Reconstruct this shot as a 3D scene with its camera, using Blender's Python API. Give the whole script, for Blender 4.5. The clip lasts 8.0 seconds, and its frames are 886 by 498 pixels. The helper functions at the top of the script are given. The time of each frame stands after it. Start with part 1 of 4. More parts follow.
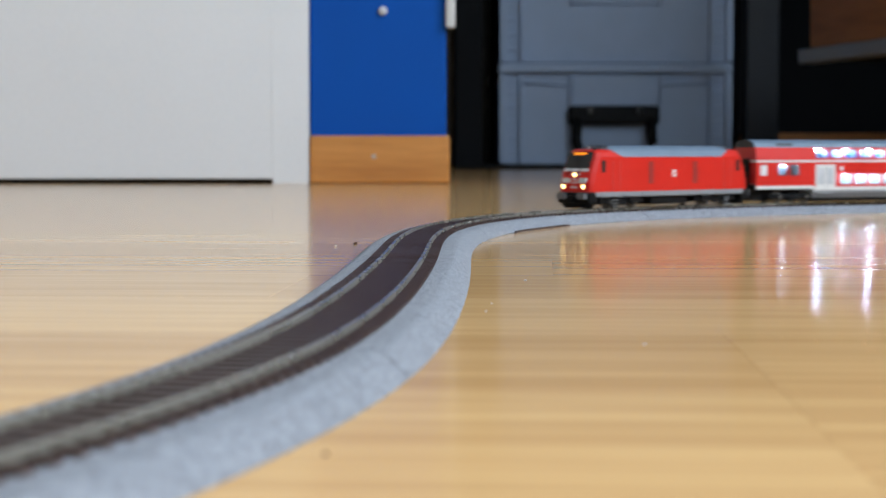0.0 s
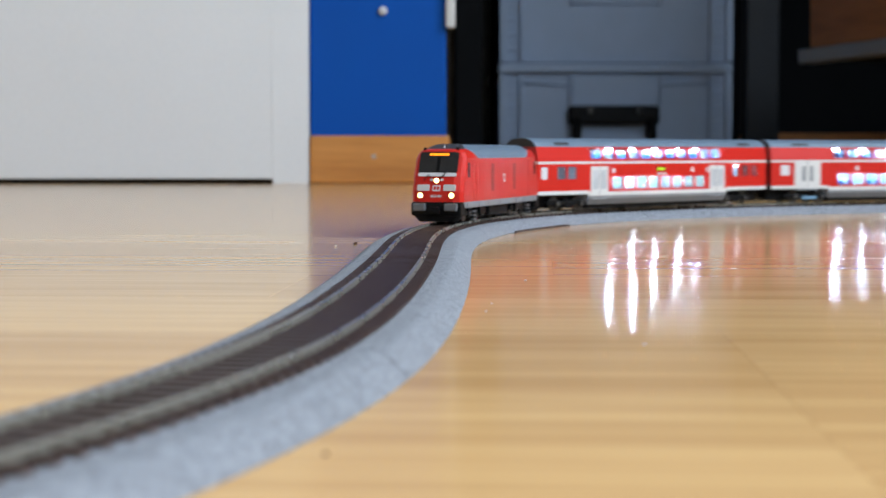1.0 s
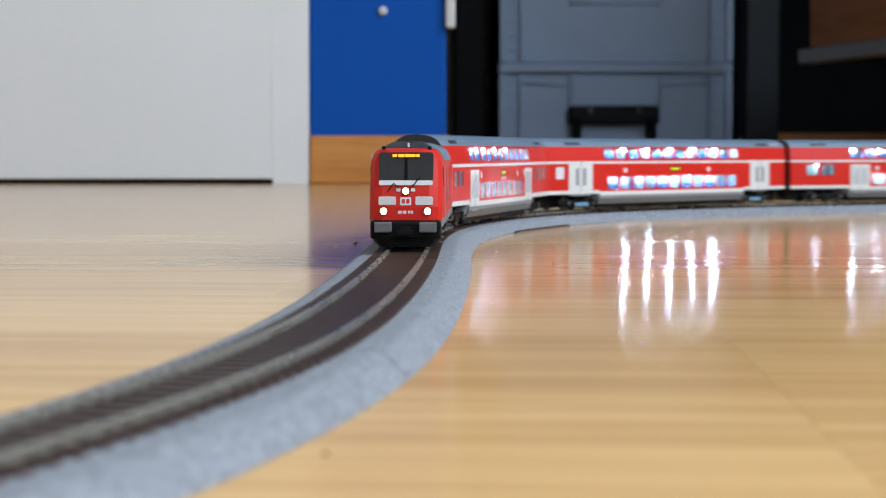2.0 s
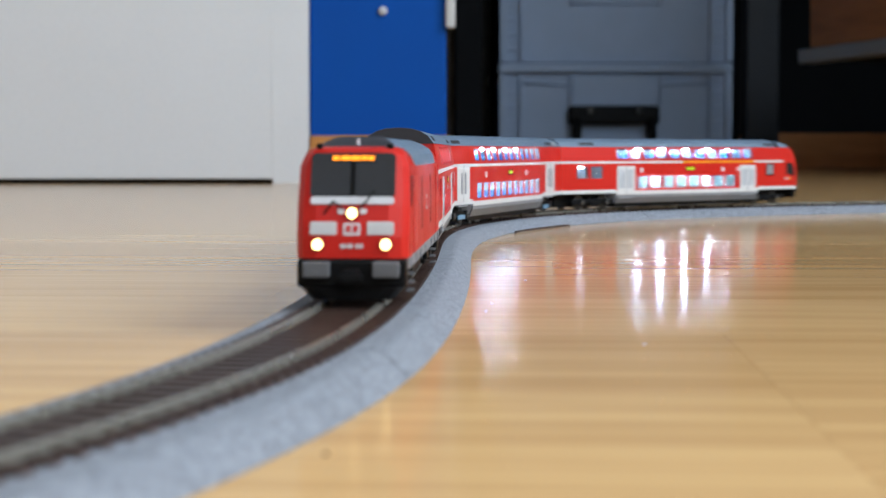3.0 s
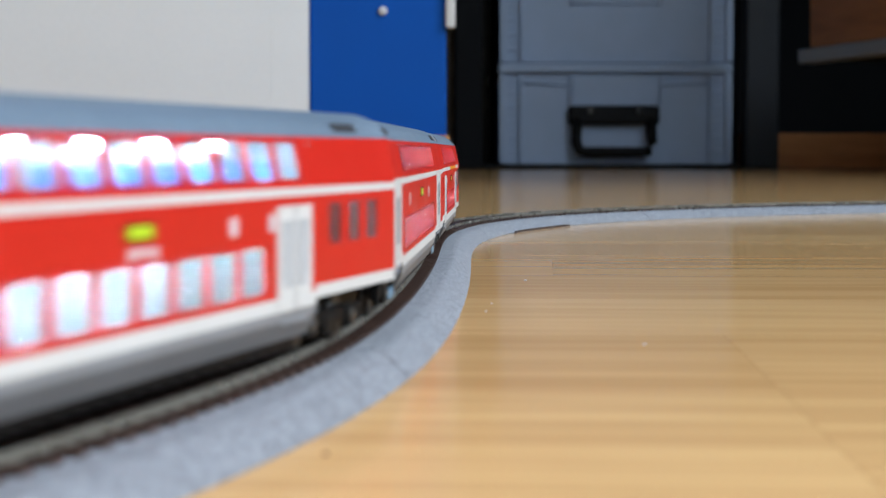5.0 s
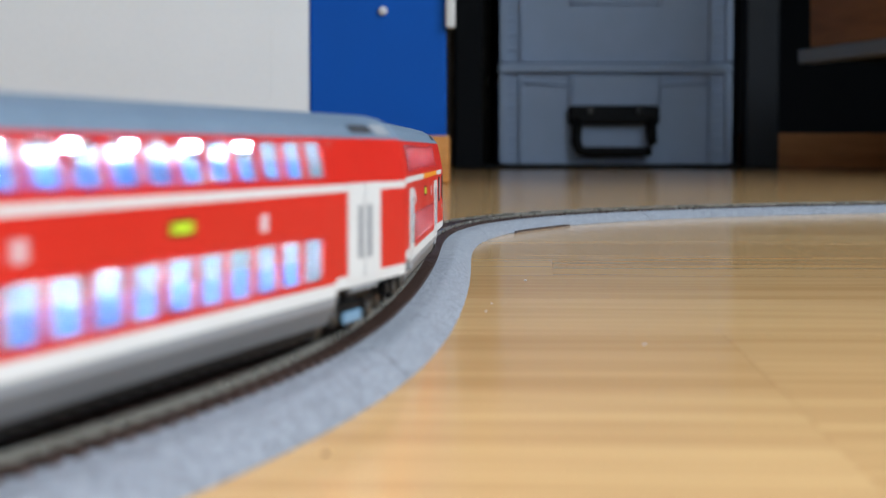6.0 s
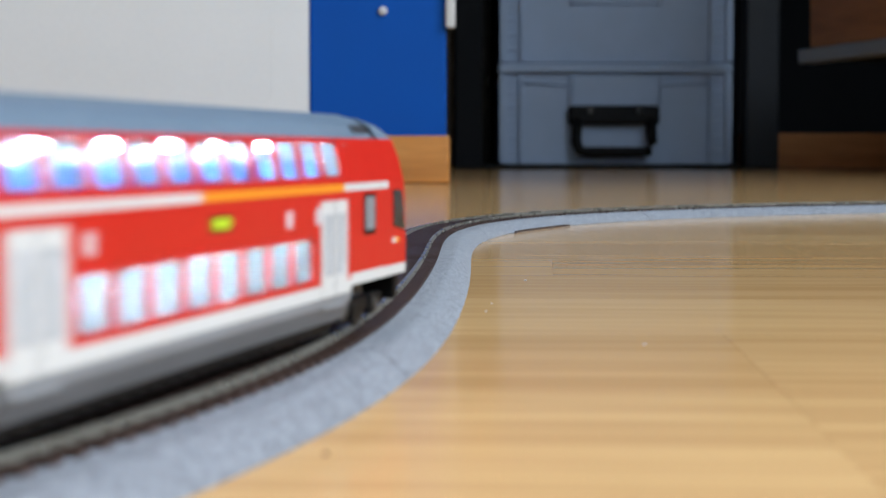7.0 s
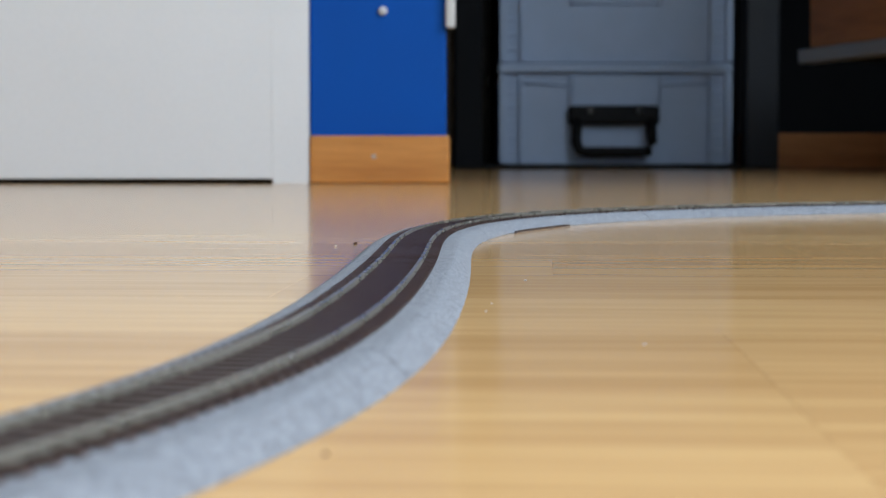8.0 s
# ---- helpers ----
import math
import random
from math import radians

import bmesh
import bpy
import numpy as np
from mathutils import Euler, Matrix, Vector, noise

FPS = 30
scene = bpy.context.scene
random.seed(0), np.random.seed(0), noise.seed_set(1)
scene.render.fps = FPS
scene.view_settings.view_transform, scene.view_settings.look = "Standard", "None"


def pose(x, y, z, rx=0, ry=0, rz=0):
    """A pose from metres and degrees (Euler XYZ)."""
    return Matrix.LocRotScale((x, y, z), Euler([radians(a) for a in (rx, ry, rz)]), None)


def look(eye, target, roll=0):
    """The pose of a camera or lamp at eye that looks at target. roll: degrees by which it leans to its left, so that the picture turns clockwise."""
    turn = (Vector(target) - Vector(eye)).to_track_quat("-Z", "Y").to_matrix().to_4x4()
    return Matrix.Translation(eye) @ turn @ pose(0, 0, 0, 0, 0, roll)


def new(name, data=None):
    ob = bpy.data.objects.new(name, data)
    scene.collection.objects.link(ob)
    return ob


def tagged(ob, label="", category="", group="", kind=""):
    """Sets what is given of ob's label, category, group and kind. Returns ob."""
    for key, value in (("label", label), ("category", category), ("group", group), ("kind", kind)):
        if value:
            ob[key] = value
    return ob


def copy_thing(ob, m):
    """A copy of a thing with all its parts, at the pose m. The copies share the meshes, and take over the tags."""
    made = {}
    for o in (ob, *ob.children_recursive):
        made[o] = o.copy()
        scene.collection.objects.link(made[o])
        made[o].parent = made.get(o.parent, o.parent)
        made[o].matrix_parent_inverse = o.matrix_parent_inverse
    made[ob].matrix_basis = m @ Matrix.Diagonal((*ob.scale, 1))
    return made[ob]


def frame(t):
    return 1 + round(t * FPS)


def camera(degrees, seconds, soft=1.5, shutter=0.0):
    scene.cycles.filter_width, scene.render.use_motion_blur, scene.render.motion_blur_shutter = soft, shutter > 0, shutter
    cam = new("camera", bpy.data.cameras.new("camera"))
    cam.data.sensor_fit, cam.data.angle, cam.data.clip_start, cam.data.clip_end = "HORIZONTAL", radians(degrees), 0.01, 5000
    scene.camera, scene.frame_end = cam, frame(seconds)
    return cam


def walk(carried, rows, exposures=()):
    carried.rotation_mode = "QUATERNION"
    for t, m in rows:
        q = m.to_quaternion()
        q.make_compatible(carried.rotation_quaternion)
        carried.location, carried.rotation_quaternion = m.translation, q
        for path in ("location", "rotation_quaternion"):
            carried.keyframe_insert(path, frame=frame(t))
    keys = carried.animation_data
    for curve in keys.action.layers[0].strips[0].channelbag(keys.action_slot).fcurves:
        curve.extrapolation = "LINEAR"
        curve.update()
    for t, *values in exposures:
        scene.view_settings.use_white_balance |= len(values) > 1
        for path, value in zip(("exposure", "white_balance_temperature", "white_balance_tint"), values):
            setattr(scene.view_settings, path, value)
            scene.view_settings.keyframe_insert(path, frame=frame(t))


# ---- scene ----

# ---- camera: a low tripod view that never moves ----
EYE_Z = 0.0298
cam = camera(27.54, 8.0, soft=1.0, shutter=0.5)
cam.data.dof.use_dof = True
cam.data.dof.focus_distance = 0.47
cam.data.dof.aperture_fstop = 40.0
VIEW = pose(0, 0, EYE_Z, 90 - 3.10, 0, 0)
walk(cam, [(0.0, VIEW), (8.0, VIEW)], exposures=[(0.0, 0.0), (1.5, -0.03), (3.2, -0.09), (4.5, -0.05), (6.5, -0.04), (8.0, 0.0)])

# ---- daylight: sky, a soft sun and the window behind the camera ----
world = bpy.data.worlds.new("sky")
scene.world = world
world.use_nodes = True
wt = world.node_tree
sky = wt.nodes.new("ShaderNodeTexSky")
sky.sky_type, sky.sun_disc = "NISHITA", False
sky.sun_elevation, sky.sun_rotation = radians(35), radians(150)
wt.nodes["Background"].inputs["Strength"].default_value = 0.12
wt.links.new(sky.outputs[0], wt.nodes["Background"].inputs["Color"])

sun = new("sun", bpy.data.lights.new("sun", "SUN"))
sun.data.energy, sun.data.angle, sun.data.color = 1.0, radians(12), (1.0, 0.95, 0.88)
sun.matrix_world = look((3, -6, 5), (0, 0, 0))

ROOM = (-1.7, 1.45, -1.6, 4.6, 2.5)   # x from, x to, y from, y to, height
WIN_BACK = (-0.75, 1.15, 0.75, 2.15)      # x from, x to, sill, head of the window behind the camera
WIN_SIDE = (-1.0, 0.9, 0.55, 1.85)   # y from, y to, sill, head of the window in the side wall


def window_lamp(name, m, w, h, watts):
    lamp = new(name, bpy.data.lights.new(name, "AREA"))
    lamp.data.shape, lamp.data.size, lamp.data.size_y = "RECTANGLE", w, h
    lamp.data.energy, lamp.data.color = watts, (0.71, 0.855, 1.0)
    lamp.matrix_world = m
    return lamp


window_lamp("window_light_back", look((0.2, ROOM[2] - 0.06, 1.45), (0.2, 0.4, 1.0)), 1.8, 1.35, 7.5)
window_lamp("window_light_side", look((ROOM[1] + 0.06, -0.05, 1.2), (0, 0.0, 0.3)), 1.8, 1.25, 70)


# ---- materials ----
def mat(name, color, rough=0.5, metal=0.0, spread=0.08, scale=40.0, fine=900.0, bump=0.1, depth=0.0002, coat=0.0,
        random=0.0, stretch=(1, 1, 1), rough_spread=0.06, spec=0.5):
    """A surface with slow stains, fine grain, uneven gloss and slight relief."""
    m = bpy.data.materials.new(name)
    m.use_nodes = True
    n, l = m.node_tree.nodes, m.node_tree.links
    b = n["Principled BSDF"]
    b.inputs["Metallic"].default_value = metal
    b.inputs["Coat Weight"].default_value = coat
    b.inputs["Specular IOR Level"].default_value = spec
    b.inputs["Coat Roughness"].default_value = 0.12
    tc, mp = n.new("ShaderNodeTexCoord"), n.new("ShaderNodeMapping")
    mp.inputs["Scale"].default_value = stretch
    l.new(tc.outputs["Object"], mp.inputs["Vector"])
    slow, quick = n.new("ShaderNodeTexNoise"), n.new("ShaderNodeTexNoise")
    slow.inputs["Scale"].default_value, slow.inputs["Detail"].default_value = scale, 4
    quick.inputs["Scale"].default_value, quick.inputs["Detail"].default_value = fine, 3
    l.new(mp.outputs[0], slow.inputs["Vector"]), l.new(mp.outputs[0], quick.inputs["Vector"])
    mix = n.new("ShaderNodeMath")
    mix.operation = "ADD"
    l.new(slow.outputs["Fac"], mix.inputs[0]), l.new(quick.outputs["Fac"], mix.inputs[1])
    last = mix
    if random:
        info, mul, add = n.new("ShaderNodeObjectInfo"), n.new("ShaderNodeMath"), n.new("ShaderNodeMath")
        mul.operation, add.operation = "MULTIPLY_ADD", "ADD"
        mul.inputs[1].default_value, mul.inputs[2].default_value = random, -random / 2
        l.new(info.outputs["Random"], mul.inputs[0])
        l.new(mix.outputs[0], add.inputs[0]), l.new(mul.outputs[0], add.inputs[1])
        last = add
    ramp = n.new("ShaderNodeMapRange")
    ramp.inputs["From Min"].default_value, ramp.inputs["From Max"].default_value = 0.6, 1.4
    ramp.inputs["To Min"].default_value, ramp.inputs["To Max"].default_value = 1 - spread, 1 + spread
    l.new(last.outputs[0], ramp.inputs["Value"])
    tint = n.new("ShaderNodeVectorMath")
    tint.operation = "SCALE"
    tint.inputs[0].default_value = color
    l.new(ramp.outputs[0], tint.inputs["Scale"])
    l.new(tint.outputs[0], b.inputs["Base Color"])
    gl = n.new("ShaderNodeMapRange")
    gl.inputs["From Min"].default_value, gl.inputs["From Max"].default_value = 0.3, 0.7
    gl.inputs["To Min"].default_value, gl.inputs["To Max"].default_value = max(0.02, rough - rough_spread), min(1, rough + rough_spread)
    l.new(slow.outputs["Fac"], gl.inputs["Value"])
    l.new(gl.outputs[0], b.inputs["Roughness"])
    if bump:
        bp = n.new("ShaderNodeBump")
        bp.inputs["Strength"].default_value, bp.inputs["Distance"].default_value = bump, depth
        l.new(quick.outputs["Fac"], bp.inputs["Height"])
        l.new(bp.outputs[0], b.inputs["Normal"])
    return m


def glow(name, color, strength):
    m = bpy.data.materials.new(name)
    m.use_nodes = True
    b = m.node_tree.nodes["Principled BSDF"]
    b.inputs["Base Color"].default_value = (*color, 1)
    b.inputs["Emission Color"].default_value = (*color, 1)
    b.inputs["Emission Strength"].default_value = strength
    b.inputs["Roughness"].default_value = 0.3
    return m


def glass(name, color=(1, 1, 1), frost=0.0):
    """Thin glazing: clear with a glossy face, or frosted so that the light behind spreads in it."""
    m = bpy.data.materials.new(name)
    m.use_nodes = True
    n, l = m.node_tree.nodes, m.node_tree.links
    out = n["Material Output"]
    n.remove(n["Principled BSDF"])
    clear, gloss, mix = n.new("ShaderNodeBsdfTransparent"), n.new("ShaderNodeBsdfGlossy"), n.new("ShaderNodeMixShader")
    clear.inputs["Color"].default_value = (*color, 1)
    gloss.inputs["Roughness"].default_value = 0.06
    face, power, amount = n.new("ShaderNodeLayerWeight"), n.new("ShaderNodeMath"), n.new("ShaderNodeMath")
    power.operation, amount.operation = "POWER", "MULTIPLY_ADD"
    power.inputs[1].default_value = 4.0
    amount.inputs[1].default_value, amount.inputs[2].default_value = 0.45, 0.025
    l.new(face.outputs["Facing"], power.inputs[0]), l.new(power.outputs[0], amount.inputs[0])
    l.new(amount.outputs[0], mix.inputs[0])
    back = clear
    if frost:
        soft, blend = n.new("ShaderNodeBsdfTranslucent"), n.new("ShaderNodeMixShader")
        soft.inputs["Color"].default_value = (0.86, 0.86, 0.88, 1)
        blend.inputs[0].default_value = frost
        l.new(clear.outputs[0], blend.inputs[1]), l.new(soft.outputs[0], blend.inputs[2])
        back = blend
    l.new(back.outputs[0], mix.inputs[1]), l.new(gloss.outputs[0], mix.inputs[2])
    l.new(mix.outputs[0], out.inputs["Surface"])
    return m


def wood(name, dark, light, rough, coat, random=0.5, across=0.0, spec=0.5, grain=(3, 60, 60), island=False, bump=0.015, graze=False):
    """Wood with grain along its own x axis; each piece has its own tone. graze: a satin lacquer that turns glossy at a flat angle."""
    m = bpy.data.materials.new(name)
    m.use_nodes = True
    n, l = m.node_tree.nodes, m.node_tree.links
    b = n["Principled BSDF"]
    tc, mp = n.new("ShaderNodeTexCoord"), n.new("ShaderNodeMapping")
    mp.inputs["Scale"].default_value = grain
    l.new(tc.outputs["Object"], mp.inputs["Vector"])
    if island:
        info = n.new("ShaderNodeNewGeometry")
        rnd = info.outputs["Random Per Island"]
    else:
        info = n.new("ShaderNodeObjectInfo")
        rnd = info.outputs["Random"]
    shift = n.new("ShaderNodeVectorMath")
    shift.operation = "MULTIPLY_ADD"
    shift.inputs[1].default_value = (40, 40, 40)
    l.new(rnd, shift.inputs[0]), l.new(mp.outputs[0], shift.inputs[2])
    a, f = n.new("ShaderNodeTexNoise"), n.new("ShaderNodeTexNoise")
    a.inputs["Scale"].default_value, a.inputs["Detail"].default_value, a.inputs["Distortion"].default_value = 1.0, 5, 0.4
    f.inputs["Scale"].default_value, f.inputs["Detail"].default_value = 4.0, 4
    l.new(shift.outputs[0], a.inputs["Vector"]), l.new(shift.outputs[0], f.inputs["Vector"])
    s1, s2 = n.new("ShaderNodeMath"), n.new("ShaderNodeMath")
    s1.operation = s2.operation = "MULTIPLY_ADD"
    s1.inputs[1].default_value = 0.32
    l.new(f.outputs["Fac"], s1.inputs[0]), l.new(a.outputs["Fac"], s1.inputs[2])
    s2.inputs[1].default_value = random
    l.new(rnd, s2.inputs[0]), l.new(s1.outputs[0], s2.inputs[2])
    ramp = n.new("ShaderNodeMapRange")
    ramp.inputs["From Min"].default_value, ramp.inputs["From Max"].default_value = 0.55, 0.92 + random * 0.8
    l.new(s2.outputs[0], ramp.inputs["Value"])
    mix = n.new("ShaderNodeMix")
    mix.data_type = "RGBA"
    mix.inputs["A"].default_value, mix.inputs["B"].default_value = (*dark, 1), (*light, 1)
    l.new(ramp.outputs[0], mix.inputs["Factor"])
    l.new(mix.outputs["Result"], b.inputs["Base Color"])
    gl = n.new("ShaderNodeMapRange")
    gl.inputs["To Min"].default_value, gl.inputs["To Max"].default_value = rough - 0.02, rough + 0.03
    l.new(f.outputs["Fac"], gl.inputs["Value"])
    l.new(gl.outputs[0], b.inputs["Roughness"])
    b.inputs["Coat Weight"].default_value, b.inputs["Coat Roughness"].default_value = coat, 0.11
    b.inputs["Specular IOR Level"].default_value = spec
    if across:
        way = n.new("ShaderNodeCombineXYZ")
        way.inputs[1].default_value = 1.0
        b.inputs["Anisotropic"].default_value = across
        l.new(way.outputs[0], b.inputs["Tangent"])
    bp = n.new("ShaderNodeBump")
    bp.inputs["Strength"].default_value, bp.inputs["Distance"].default_value = bump, 0.0002
    l.new(f.outputs["Fac"], bp.inputs["Height"])
    l.new(bp.outputs[0], b.inputs["Normal"])
    if graze:
        b.inputs["Coat Roughness"].default_value = 0.135
        face, gloss = n.new("ShaderNodeLayerWeight"), n.new("ShaderNodeMapRange")
        face.inputs["Blend"].default_value = 0.5
        gloss.inputs["From Min"].default_value, gloss.inputs["From Max"].default_value = 0.83, 0.962
        gloss.inputs["To Min"].default_value, gloss.inputs["To Max"].default_value = coat, 1.0
        l.new(face.outputs["Facing"], gloss.inputs["Value"])
        l.new(gloss.outputs[0], b.inputs["Coat Weight"])
    return m


def gravel(name, color, grain, spread):
    """Moulded ballast: small grains, each of its own tone, with relief between them."""
    m = bpy.data.materials.new(name)
    m.use_nodes = True
    n, l = m.node_tree.nodes, m.node_tree.links
    b = n["Principled BSDF"]
    b.inputs["Roughness"].default_value, b.inputs["Specular IOR Level"].default_value = 0.9, 0.2
    tc = n.new("ShaderNodeTexCoord")
    cells, big = n.new("ShaderNodeTexVoronoi"), n.new("ShaderNodeTexNoise")
    cells.inputs["Scale"].default_value = grain
    big.inputs["Scale"].default_value, big.inputs["Detail"].default_value = 70.0, 4
    l.new(tc.outputs["Object"], cells.inputs["Vector"]), l.new(tc.outputs["Object"], big.inputs["Vector"])
    gray = n.new("ShaderNodeSeparateColor")
    l.new(cells.outputs["Color"], gray.inputs[0])
    add = n.new("ShaderNodeMath")
    add.operation = "MULTIPLY_ADD"
    add.inputs[1].default_value = 0.12
    l.new(big.outputs["Fac"], add.inputs[0]), l.new(gray.outputs[0], add.inputs[2])
    ramp = n.new("ShaderNodeMapRange")
    ramp.inputs["From Min"].default_value, ramp.inputs["From Max"].default_value = 0.0, 1.12
    ramp.inputs["To Min"].default_value, ramp.inputs["To Max"].default_value = 1 - spread, 1 + spread
    l.new(add.outputs[0], ramp.inputs["Value"])
    tint = n.new("ShaderNodeVectorMath")
    tint.operation = "SCALE"
    tint.inputs[0].default_value = color
    l.new(ramp.outputs[0], tint.inputs["Scale"])
    l.new(tint.outputs[0], b.inputs["Base Color"])
    bp = n.new("ShaderNodeBump")
    bp.invert = True
    bp.inputs["Strength"].default_value, bp.inputs["Distance"].default_value = 1.0, 0.0004
    l.new(cells.outputs["Distance"], bp.inputs["Height"])
    l.new(bp.outputs[0], b.inputs["Normal"])
    return m


M = {
    "white_wall": mat("white_lacquer", (0.745, 0.75, 0.755), 0.35, spread=0.03, scale=6, fine=300, bump=0.04),
    "plaster": mat("plaster", (0.58, 0.57, 0.55), 0.85, spread=0.04, scale=3, fine=200, bump=0.2, depth=0.001),
    "ceiling": mat("ceiling_paint", (0.50, 0.49, 0.47), 0.9, spread=0.03, scale=3, fine=150, bump=0.2, depth=0.001),
    "blue": mat("blue_paint", (0.001, 0.072, 0.36), 0.6, spec=0.15, spread=0.07, scale=14, fine=400, bump=0.1),
    "skirt": wood("beech_skirting", (0.44, 0.165, 0.032), (0.64, 0.275, 0.066), 0.35, 0.2, 0.1, 0.0, 0.5, (8, 60, 90)),
    "plank": wood("beech_plank", (0.55, 0.315, 0.130), (0.79, 0.505, 0.232), 0.30, 0.22, 0.32, 0.0, 0.0, (8, 170, 60), graze=True),
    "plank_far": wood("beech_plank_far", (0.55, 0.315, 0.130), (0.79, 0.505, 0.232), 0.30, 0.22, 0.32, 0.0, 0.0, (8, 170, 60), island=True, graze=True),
    "joint": mat("floor_joint", (0.24, 0.14, 0.06), 0.7, spread=0.2),
    "ballast": gravel("grey_ballast", (0.275, 0.287, 0.315), 2100.0, 0.36),
    "tie": mat("brown_tie", (0.050, 0.026, 0.019), 0.46, spec=0.35, spread=0.25, scale=300, fine=2500, bump=0.3, random=0.5),
    # Darker copy of the tie brown, for the shade in the gaps.
    "tie_dark": mat("shaded_tie_base", (0.016, 0.010, 0.009), 0.7, spec=0.2, spread=0.25, scale=300, fine=2500, bump=0.3),
    "rail": mat("nickel_rail", (0.28, 0.262, 0.222), 0.28, 0.5, spread=0.2, scale=80, fine=1500, bump=0.1),
    "red": mat("red_paint", (0.54, 0.017, 0.010), 0.38, spread=0.05, scale=60, fine=2000, bump=0.03, spec=0.25),
    "deep_red": mat("deep_red_paint", (0.50, 0.016, 0.014), 0.4, spread=0.05, scale=60, fine=2000, bump=0.03),
    "grille_red": mat("dark_red_grille", (0.27, 0.018, 0.014), 0.5, spread=0.08, scale=60, fine=2000, bump=0.05),
    "white": mat("white_paint", (0.60, 0.595, 0.58), 0.4, spread=0.04, scale=80, fine=2000, bump=0.03),
    "roof": mat("roof_grey", (0.135, 0.185, 0.245), 0.5, spread=0.1, scale=60, fine=1500, bump=0.08),
    "roof_dark": mat("roof_dark_grey", (0.026, 0.026, 0.032), 0.55, spread=0.15, scale=80, fine=1500, bump=0.1),
    "frame": mat("frame_grey", (0.21, 0.22, 0.235), 0.5, spread=0.12, scale=80, fine=1500, bump=0.1),
    "light_grey": mat("light_grey", (0.60, 0.60, 0.62), 0.45, spread=0.08, scale=100, fine=1500, bump=0.05),
    "slot_grey": mat("pale_slot_glazing", (0.46, 0.475, 0.50), 0.25, spread=0.08, scale=100, fine=1500, bump=0.03),
    "black": mat("black_plastic", (0.0045, 0.0045, 0.005), 0.5, spec=0.15, spread=0.3, scale=100, fine=1500, bump=0.1),
    "wheel": mat("dark_wheel", (0.09, 0.085, 0.08), 0.4, 0.6, spread=0.2, scale=200, fine=2000, bump=0.1),
    "dark_glass": mat("dark_glazing", (0.022, 0.021, 0.021), 0.14, spread=0.1, bump=0, spec=0.3),
    "seat_blue": mat("blue_seat", (0.08, 0.28, 0.74), 0.6, spread=0.15, scale=200, fine=2500, bump=0.1),
    "inner": mat("cream_lining", (0.42, 0.44, 0.48), 0.6, spread=0.05, scale=100, fine=1500, bump=0.05),
    "orange": mat("orange_stripe", (0.80, 0.27, 0.01), 0.4, spread=0.05, bump=0.03),
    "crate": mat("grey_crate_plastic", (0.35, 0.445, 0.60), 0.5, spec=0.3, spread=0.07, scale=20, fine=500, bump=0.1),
    "black_metal": mat("black_metal", (0.011, 0.012, 0.014), 0.6, spec=0.05, spread=0.2, scale=20, fine=500, bump=0.1),
    "post_metal": mat("dark_grey_post", (0.018, 0.020, 0.024), 0.5, spec=0.2, spread=0.2, scale=20, fine=500, bump=0.1),
    "steel": mat("brushed_steel", (0.5, 0.5, 0.5), 0.35, 1.0, spread=0.1, bump=0.05),
    "brown_wood": wood("brown_wood", (0.34, 0.13, 0.040), (0.54, 0.225, 0.072), 0.5, 0.0, 0.2, 0.0, 0.3, (6, 50, 50)),
    "rail_grey": mat("grey_rail_paint", (0.34, 0.35, 0.37), 0.4, 0.3, spread=0.08, bump=0.05),
    "buffer": mat("buffer_and_skirt_shade", (0.12, 0.123, 0.13), 0.5, spread=0.15, scale=100, fine=1500, bump=0.1),
    "pale_blue": mat("pale_blue_plastic", (0.13, 0.25, 0.36), 0.35, spread=0.15, scale=200, fine=1500, bump=0.1),
    "pale_red": mat("pale_red_rail", (0.62, 0.13, 0.11), 0.4, spread=0.05, bump=0.03),
    "clear": glass("clear_pane", (0.93, 0.95, 0.99)),
    "hazy": glass("hazy_pane", (0.90, 0.94, 1.0), 0.10),
    "frosted": glass("frosted_pane", (0.95, 0.95, 1.0), 0.26),
    "led": glow("led_strip", (0.75, 0.87, 1.0), 370.0),
    "led_dim": glow("led_dim", (0.85, 0.90, 1.0), 80.0),
    "head": glow("headlight_glow", (1.0, 0.66, 0.26), 6.0),
    "amber": glow("amber_display", (1.0, 0.30, 0.01), 1.6),
    "green": glow("green_display", (0.42, 0.58, 0.02), 0.2),
}


# ---- mesh helpers ----
def finish(name, bm, material, parent=None, label="", smooth=False):
    me = bpy.data.meshes.new(name)
    bm.to_mesh(me)
    bm.free()
    for one in material if isinstance(material, (list, tuple)) else [material]:
        me.materials.append(M[one] if isinstance(one, str) else one)
    if smooth:
        for p in me.polygons:
            p.use_smooth = True
    ob = new(name, me)
    if parent:
        ob.parent = parent
    if label:
        ob["label"] = label
    return ob


def softened(ob, degrees=25):
    """Smooth shading but for edges sharper than that."""
    for p in ob.data.polygons:
        p.use_smooth = True
    ob.data.set_sharp_from_angle(angle=radians(degrees))
    return ob


part = finish


